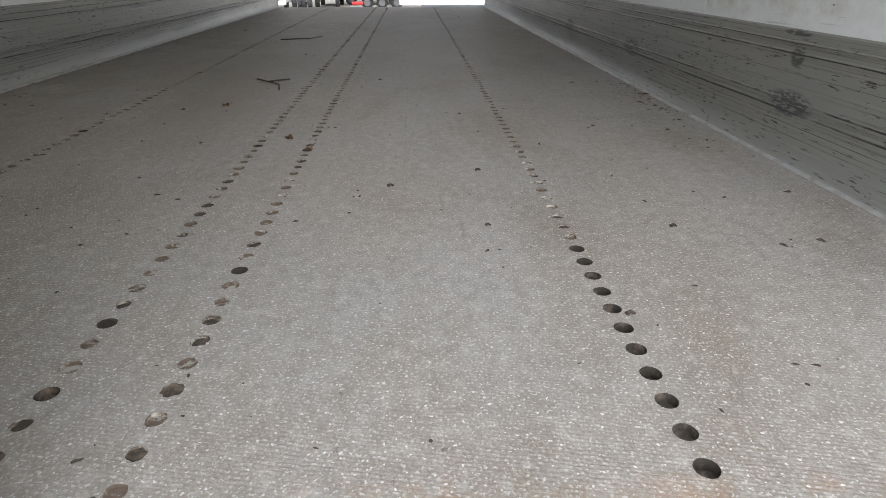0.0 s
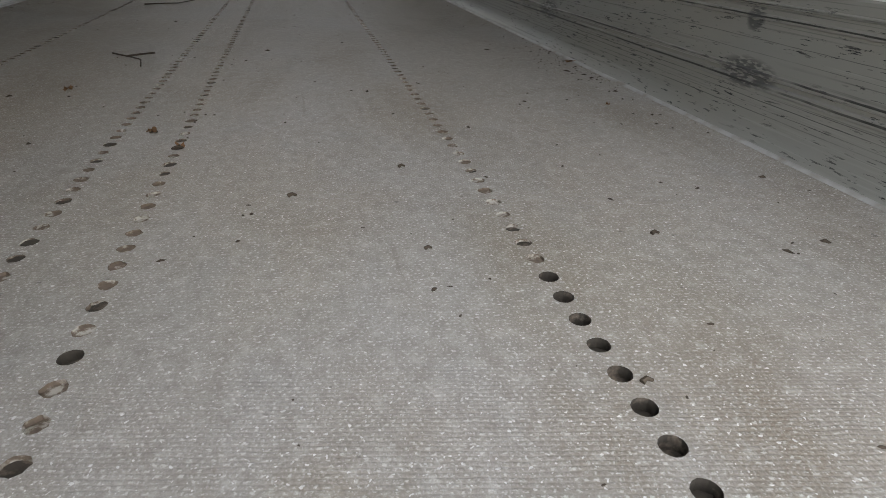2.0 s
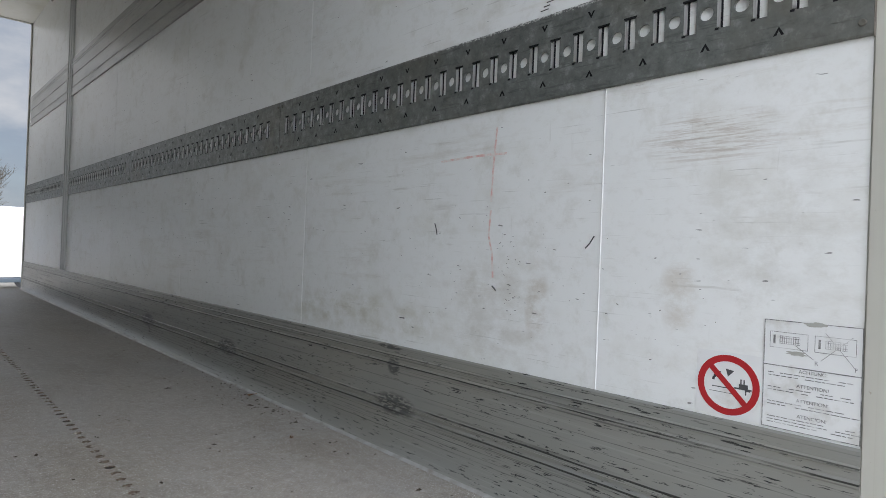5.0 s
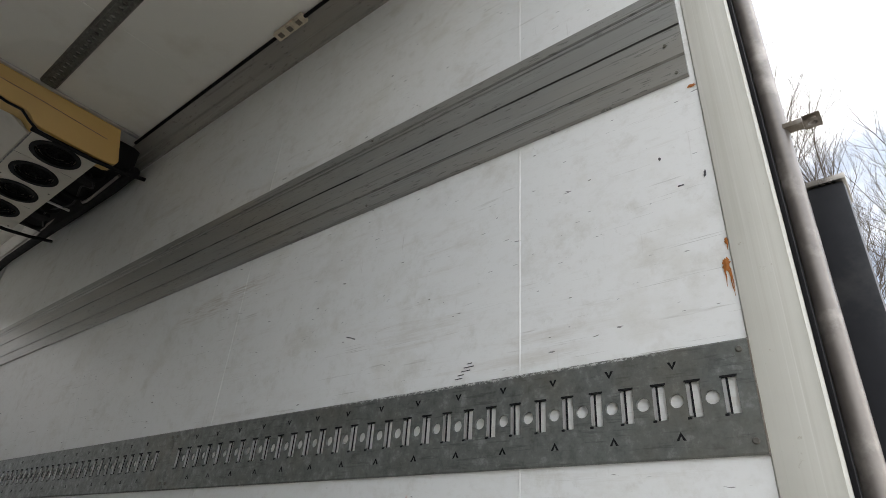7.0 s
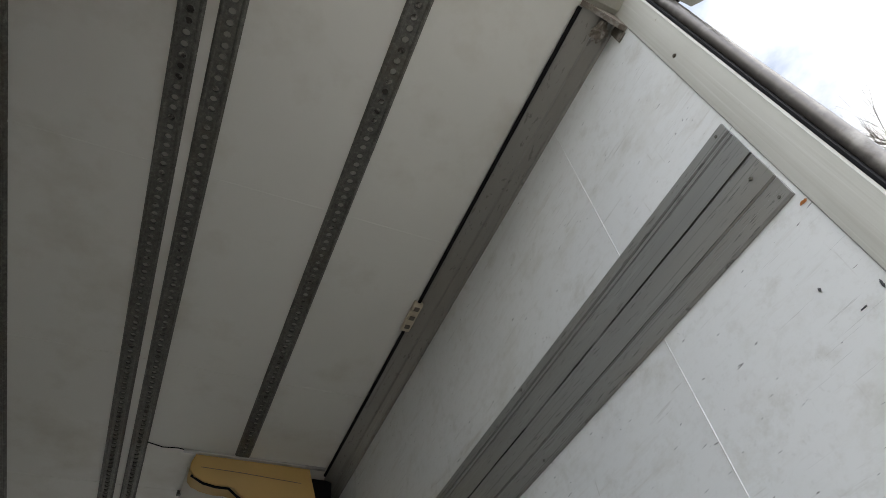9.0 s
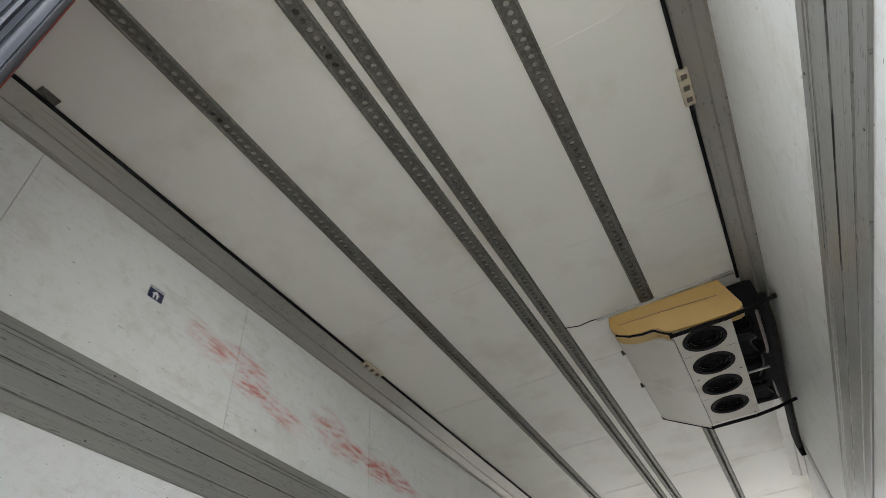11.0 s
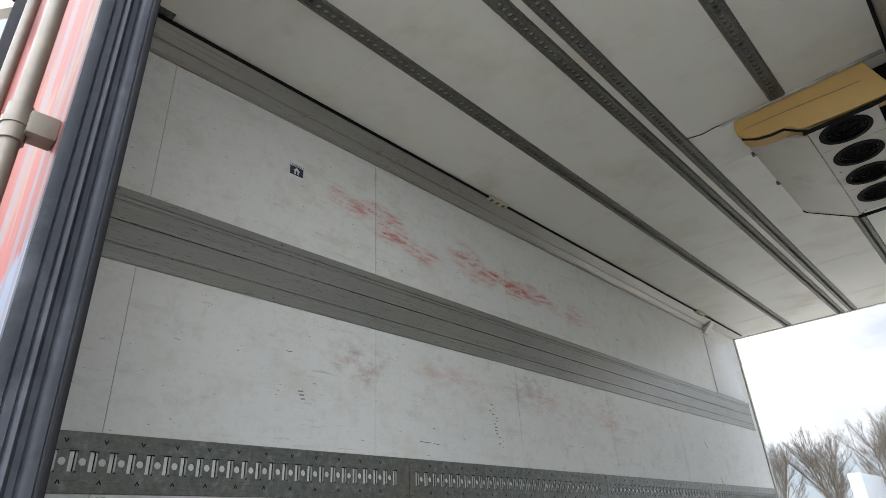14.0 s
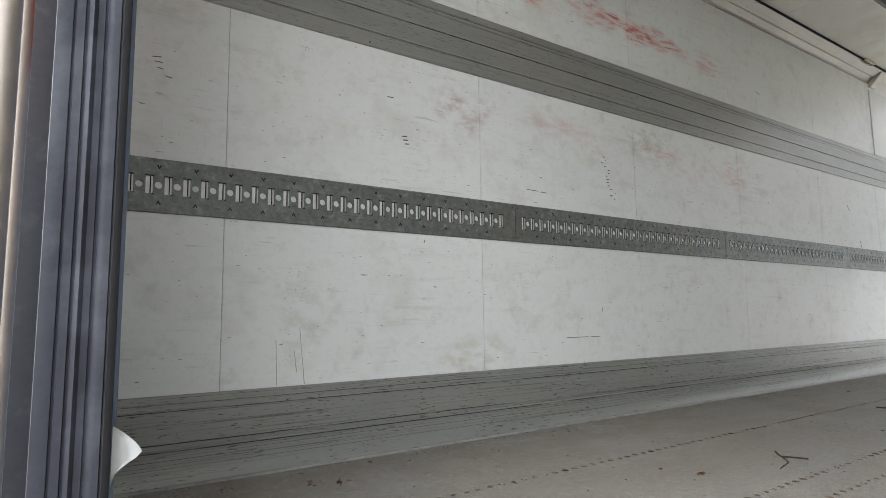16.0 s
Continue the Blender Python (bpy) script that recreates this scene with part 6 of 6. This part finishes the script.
bare_tree(13.2, 1.6, -1.2, 13.5, 21, BARE, -0.02, 0.55)
bare_tree(16.5, -2.6, -1.2, 15.5, 8, BARE, -0.04, 0.55)
far = bare_tree(-13.0, 92.0, -2.65, 17.0, 5, BARE, 0.0, 0.7, 0.012)
far_b = bare_tree(-24.0, 88.0, -2.65, 16.0, 6, BARE, 0.05, 0.7, 0.012)
for i, (x, y, s, turn) in enumerate(((-31, 95, 1.0, 1.0), (-18.5, 90, 0.95, 2.2), (-6.5, 94, 1.05, 4.0), (0.5, 91, 0.9, 5.1), (8, 96, 1.0, 0.5), (-40, 92, 1.1, 3.0), (17, 93, 1.0, 2.0), (-10, 99, 1.1, 1.4), (-21, 101, 1.1, 5.5), (4, 101, 1.05, 3.6))):
    copy_thing(far if i % 2 else far_b, pose(x, y, -2.65, 0, 0, math.degrees(turn)) @ Matrix.Scale(s, 4))

# ---- yard beyond the open front ----
M_WHITE_BODY = simple("white_lorry_paint", (0.80, 0.80, 0.80), 0.3, 0.0, 0.03, 2.0, 0.02)
M_TIPPER = simple("blue_tipper_paint", (0.02, 0.10, 0.36), 0.35, 0.0, 0.1, 3.0, 0.05)
M_GLASS_DARK = simple("dark_windscreen", (0.06, 0.08, 0.10), 0.1, 0.0, 0.2, 3.0, 0.0)
M_TYRE = simple("tyre_rubber", (0.03, 0.03, 0.03), 0.8, 0.0, 0.2, 20.0, 0.2)
M_SIGNAL = simple("red_lamp_plastic", (0.45, 0.03, 0.03), 0.3)
M_HALL = simple("dark_hall_cladding", (0.12, 0.13, 0.15), 0.7, 0.0, 0.15, 2.0, 0.1)
M_HALL_PALE = simple("pale_hall_cladding", (0.5, 0.51, 0.5), 0.7, 0.0, 0.1, 2.0, 0.1)
M_STACK = simple("grey_container_paint", (0.34, 0.36, 0.38), 0.6, 0.0, 0.1, 2.0, 0.1)
M_RIM = simple("dull_rim", (0.16, 0.16, 0.16), 0.6, 0.3, 0.2, 8.0, 0.1)
G = -2.65


def wheel(parent, x, y, z, r, w, axis="x"):
    a, b = ((x - w / 2, y, z), (x + w / 2, y, z)) if axis == "x" else ((x, y - w / 2, z), (x, y + w / 2, z))
    ob = part("wheel", pipe([a, b], r, 20), M_TYRE, parent)
    d = 0.01
    e, f = ((x - w / 2 - d, y, z), (x + w / 2 + d, y, z)) if axis == "x" else ((x, y - w / 2 - d, z), (x, y + w / 2 + d, z))
    part("rim", pipe([e, f], r * 0.55, 16), M_RIM, ob)


def cab(x, y, w, h):
    t = holder("lorry", (x, y + 1.2, G), "white lorry cab with a dark grille, parked on gravel", "lorry", "lorries in the yard")
    part("cab", prism([(y, G + 0.45), (y - 0.08, G + 1.2), (y + 0.02, G + 1.75), (y + 0.25, G + h), (y + 2.2, G + h), (y + 2.2, G + 0.45)], "x", x - w / 2, x + w / 2), M_WHITE_BODY, t)
    part("windscreen", prism([(y - 0.015, G + 1.72), (y + 0.19, G + h - 0.32), (y + 0.26, G + h - 0.32), (y + 0.05, G + 1.72)], "x", x - w / 2 + 0.12, x + w / 2 - 0.12), M_GLASS_DARK, t)
    part("sun_visor", box(x - w / 2 + 0.05, x + w / 2 - 0.05, y - 0.02, y + 0.25, G + h - 0.3, G + h - 0.18, 0.02), M_WHITE_BODY, t)
    grille = part("grille", box(x - 0.72, x + 0.72, y - 0.12, y - 0.06, G + 0.62, G + 1.5, 0.02), M_BLACK, t)
    for k in range(6):
        part("grille_bar", box(x - 0.7, x + 0.7, y - 0.14, y - 0.121, G + 0.68 + 0.135 * k, G + 0.73 + 0.135 * k), M_GLASS_DARK, grille)
    part("bumper", box(x - w / 2, x + w / 2, y - 0.12, y + 0.3, G + 0.3, G + 0.6, 0.05), M_WHITE_BODY, t)
    part("front_plate", box(x - 0.26, x + 0.26, y - 0.14, y - 0.122, G + 0.4, G + 0.51), M_YELLOW, t)
    for s in (-1, 1):
        part("headlight", box(x + s * (w / 2 - 0.3) - 0.18, x + s * (w / 2 - 0.3) + 0.18, y - 0.135, y - 0.11, G + 0.62, G + 0.85, 0.01), M_PALE, t)
        part("mirror", box(x + s * (w / 2 + 0.12) - 0.09, x + s * (w / 2 + 0.12) + 0.09, y + 0.05, y + 0.2, G + 1.75, G + 2.4, 0.03), M_BLACK, t)
        wheel(t, x + s * (w / 2 - 0.18), y + 1.1, G + 0.5, 0.5, 0.3)
    return t


cab(-11.2, 53.0, 2.45, 2.95)

lorry = holder("tow_truck", (-6.8, 56, G), "dark recovery lorry with a red and white tail, parked on gravel", "lorry", "lorries in the yard")
part("chassis", box(-8.0, -5.6, 54.5, 60.0, G + 0.75, G + 1.0, 0.03), M_BLACK, lorry)
part("body", box(-7.9, -5.7, 54.6, 59.0, G + 1.0, G + 1.7, 0.05), M_BLACK, lorry)
part("tail_panel", box(-7.8, -5.8, 54.5, 54.6, G + 1.0, G + 1.45, 0.02), M_STICKER, lorry)
for k in range(5):
    part("marker_stripe", box(-7.75 + 0.4 * k, -7.57 + 0.4 * k, 54.47, 54.5, G + 1.02, G + 1.2), M_SIGNAL if k % 2 else M_BLUE, lorry)
part("crane_frame", prism([(-7.55, G + 1.7), (-7.3, G + 2.55), (-6.2, G + 2.55), (-5.95, G + 1.7), (-6.1, G + 1.7), (-6.35, G + 2.4), (-7.15, G + 2.4), (-7.4, G + 1.7)], "y", 55.0, 55.3), M_BLACK, lorry)
part("cabin", box(-7.7, -5.8, 57.2, 59.0, G + 1.0, G + 2.75, 0.08), M_GLASS_DARK, lorry)
for x in (-7.75, -6.75, -5.85):
    part("beacon", pipe([(x, 56.5, G + 2.55), (x, 56.5, G + 2.95)], 0.09, 10), M_PALE, lorry)
for x, z in ((-7.6, 1.5), (-7.1, 1.62), (-6.3, 1.55), (-5.95, 1.6)):
    part("tail_box", box(x - 0.16, x + 0.16, 54.4, 54.7, G + z, G + z + 0.3, 0.03), M_RIM if x < -7 else M_BLACK, lorry)
part("winch", box(-7.05, -6.45, 54.9, 55.6, G + 1.7, G + 2.1, 0.05), M_SIGNAL, lorry)
part("light_bar", box(-7.4, -6.1, 55.6, 55.8, G + 2.56, G + 2.66, 0.02), M_PALE, lorry)
for x in (-7.7, -5.95):
    for y in (55.2, 58.6):
        wheel(lorry, x, y, G + 0.5, 0.5, 0.3)
for i, x in enumerate((-9.4, -8.6)):
    w = holder("axle_unit", (x, 54, G), "black lorry axle unit standing in the yard", "axle", "axles in the yard")
    part("axle_box", box(x - 0.3, x + 0.35, 53.6, 54.4, G + 0.45, G + 0.85, 0.05), M_RIM, w)
    wheel(w, x, 53.8, G + 0.45, 0.45, 0.3)
    wheel(w, x + 0.45, 53.9, G + 0.45, 0.45, 0.3)

swap = holder("box_body", (-3.2, 57, G), "white box lorry body with a framed blue sign, in the yard", "lorry", "lorries in the yard")
part("box", box(-5.35, -0.4, 56.6, 63.0, G + 1.25, G + 4.85, 0.03), M_WHITE_BODY, swap)
frame_bm = bmesh.new()
for a, b_, c, d in ((-3.9, -2.1, 3.75, 3.83), (-3.9, -2.1, 1.95, 2.03), (-3.9, -3.82, 2.03, 3.75), (-2.18, -2.1, 2.03, 3.75)):
    box(a, b_, 56.55, 56.6, G + c, G + d, bm=frame_bm)
part("sign_frame", frame_bm, M_BLUE, swap, "thin blue sign frame")
part("sign_bar", box(-3.2, -2.75, 56.56, 56.6, G + 2.9, G + 3.3), M_GLASS_DARK, swap)
part("red_bar", box(-3.95, -2.2, 56.57, 56.6, G + 1.6, G + 1.75), M_CHALK, swap)
part("chassis", box(-5.4, -0.4, 56.6, 62.8, G + 0.95, G + 1.22, 0.03), M_PALE, swap)
for x in (-5.0, -3.6, -1.2):
    wheel(swap, x, 57.6, G + 0.5, 0.5, 0.32, "y")

tip = holder("tipper_trailer", (-1.4, 52, G), "blue tipper trailer on a pale flatbed in the yard", "trailer", "lorries in the yard")
part("tub", prism([(-3.05, G + 3.35), (-2.2, G + 1.55), (0.3, G + 1.55), (0.3, G + 3.4)], "y", 51.2, 53.6), M_TIPPER, tip, "blue tipper tub")
part("tub_edge", box(-3.1, 0.3, 51.1, 51.2, G + 3.3, G + 3.42, 0.01), M_TIPPER, tip)
part("label_plate", box(-2.0, -1.35, 51.15, 51.2, G + 2.6, G + 2.85), M_STICKER, tip)
part("bed", box(-5.4, 0.0, 51.4, 53.8, G + 0.95, G + 1.25, 0.03), M_PALE, tip)
part("stanchion", prism([(-5.0, G + 1.25), (-4.6, G + 2.1), (-4.3, G + 2.1), (-3.9, G + 1.25)], "y", 51.6, 51.8), M_BLACK, tip)
part("hub_cover", box(-4.4, -3.5, 51.3, 51.42, G + 0.35, G + 0.6, 0.05), M_SIGNAL, tip)
for x in (-3.2, -2.0, -0.8):
    wheel(tip, x, 52.0, G + 0.48, 0.48, 0.32, "y")

white = holder("white_trailer", (2.5, 36, -2.06), "long white box trailer seen from its side", "trailer", "lorries in the yard")
ZG = -1.2 - 1.45 * (36 - 8) / 47
part("box", box(-0.28, 9.5, 34.6, 37.1, ZG + 0.62, ZG + 4.0, 0.03), M_WHITE_BODY, white)
part("underrun", box(0.9, 6.0, 34.65, 34.75, ZG + 0.35, ZG + 0.6, 0.02), M_GLASS_DARK, white)
part("plate", box(0.0, 0.3, 34.585, 34.6, ZG + 1.12, ZG + 1.6), M_YELLOW, white)
for x in (5.2, 6.5, 7.8):
    wheel(white, x, 34.9, ZG + 0.5, 0.5, 0.35, "y")
for x in (0.9, 1.3):
    part("leg", box(x, x + 0.12, 34.8, 34.95, ZG, ZG + 0.95), M_BLACK, white)

hall = holder("hall", (-12, 118, G), "long dark low hall behind the bare trees", "building")
part("wall", box(-60, 40, 115, 130, G, G + 6.0), M_HALL, hall)
part("roof", prism([(114.6, G + 6.0), (122.5, G + 7.0), (130.4, G + 6.0)], "x", -60.4, 40.4), M_HALL, hall)
for k in range(9):
    part("gate", box(-55 + 10.5 * k, -50.5 + 10.5 * k, 114.9, 115.0, G, G + 4.4), M_HALL_PALE, hall)
pale = holder("container_stack", (-13.7, 80, G), "grey high stacked containers behind the lorries", "container")
for k in range(3):
    box_part = part("container", box(-14.35, -13.1, 79, 91, G + 2.75 * k, G + 2.7 + 2.75 * k, 0.04), M_STACK, pale)
    for i in range(4):
        part("rib", box(-14.2 + 0.28 * i, -14.1 + 0.28 * i, 78.96, 79.0, G + 0.1 + 2.75 * k, G + 2.6 + 2.75 * k), M_STACK, box_part)
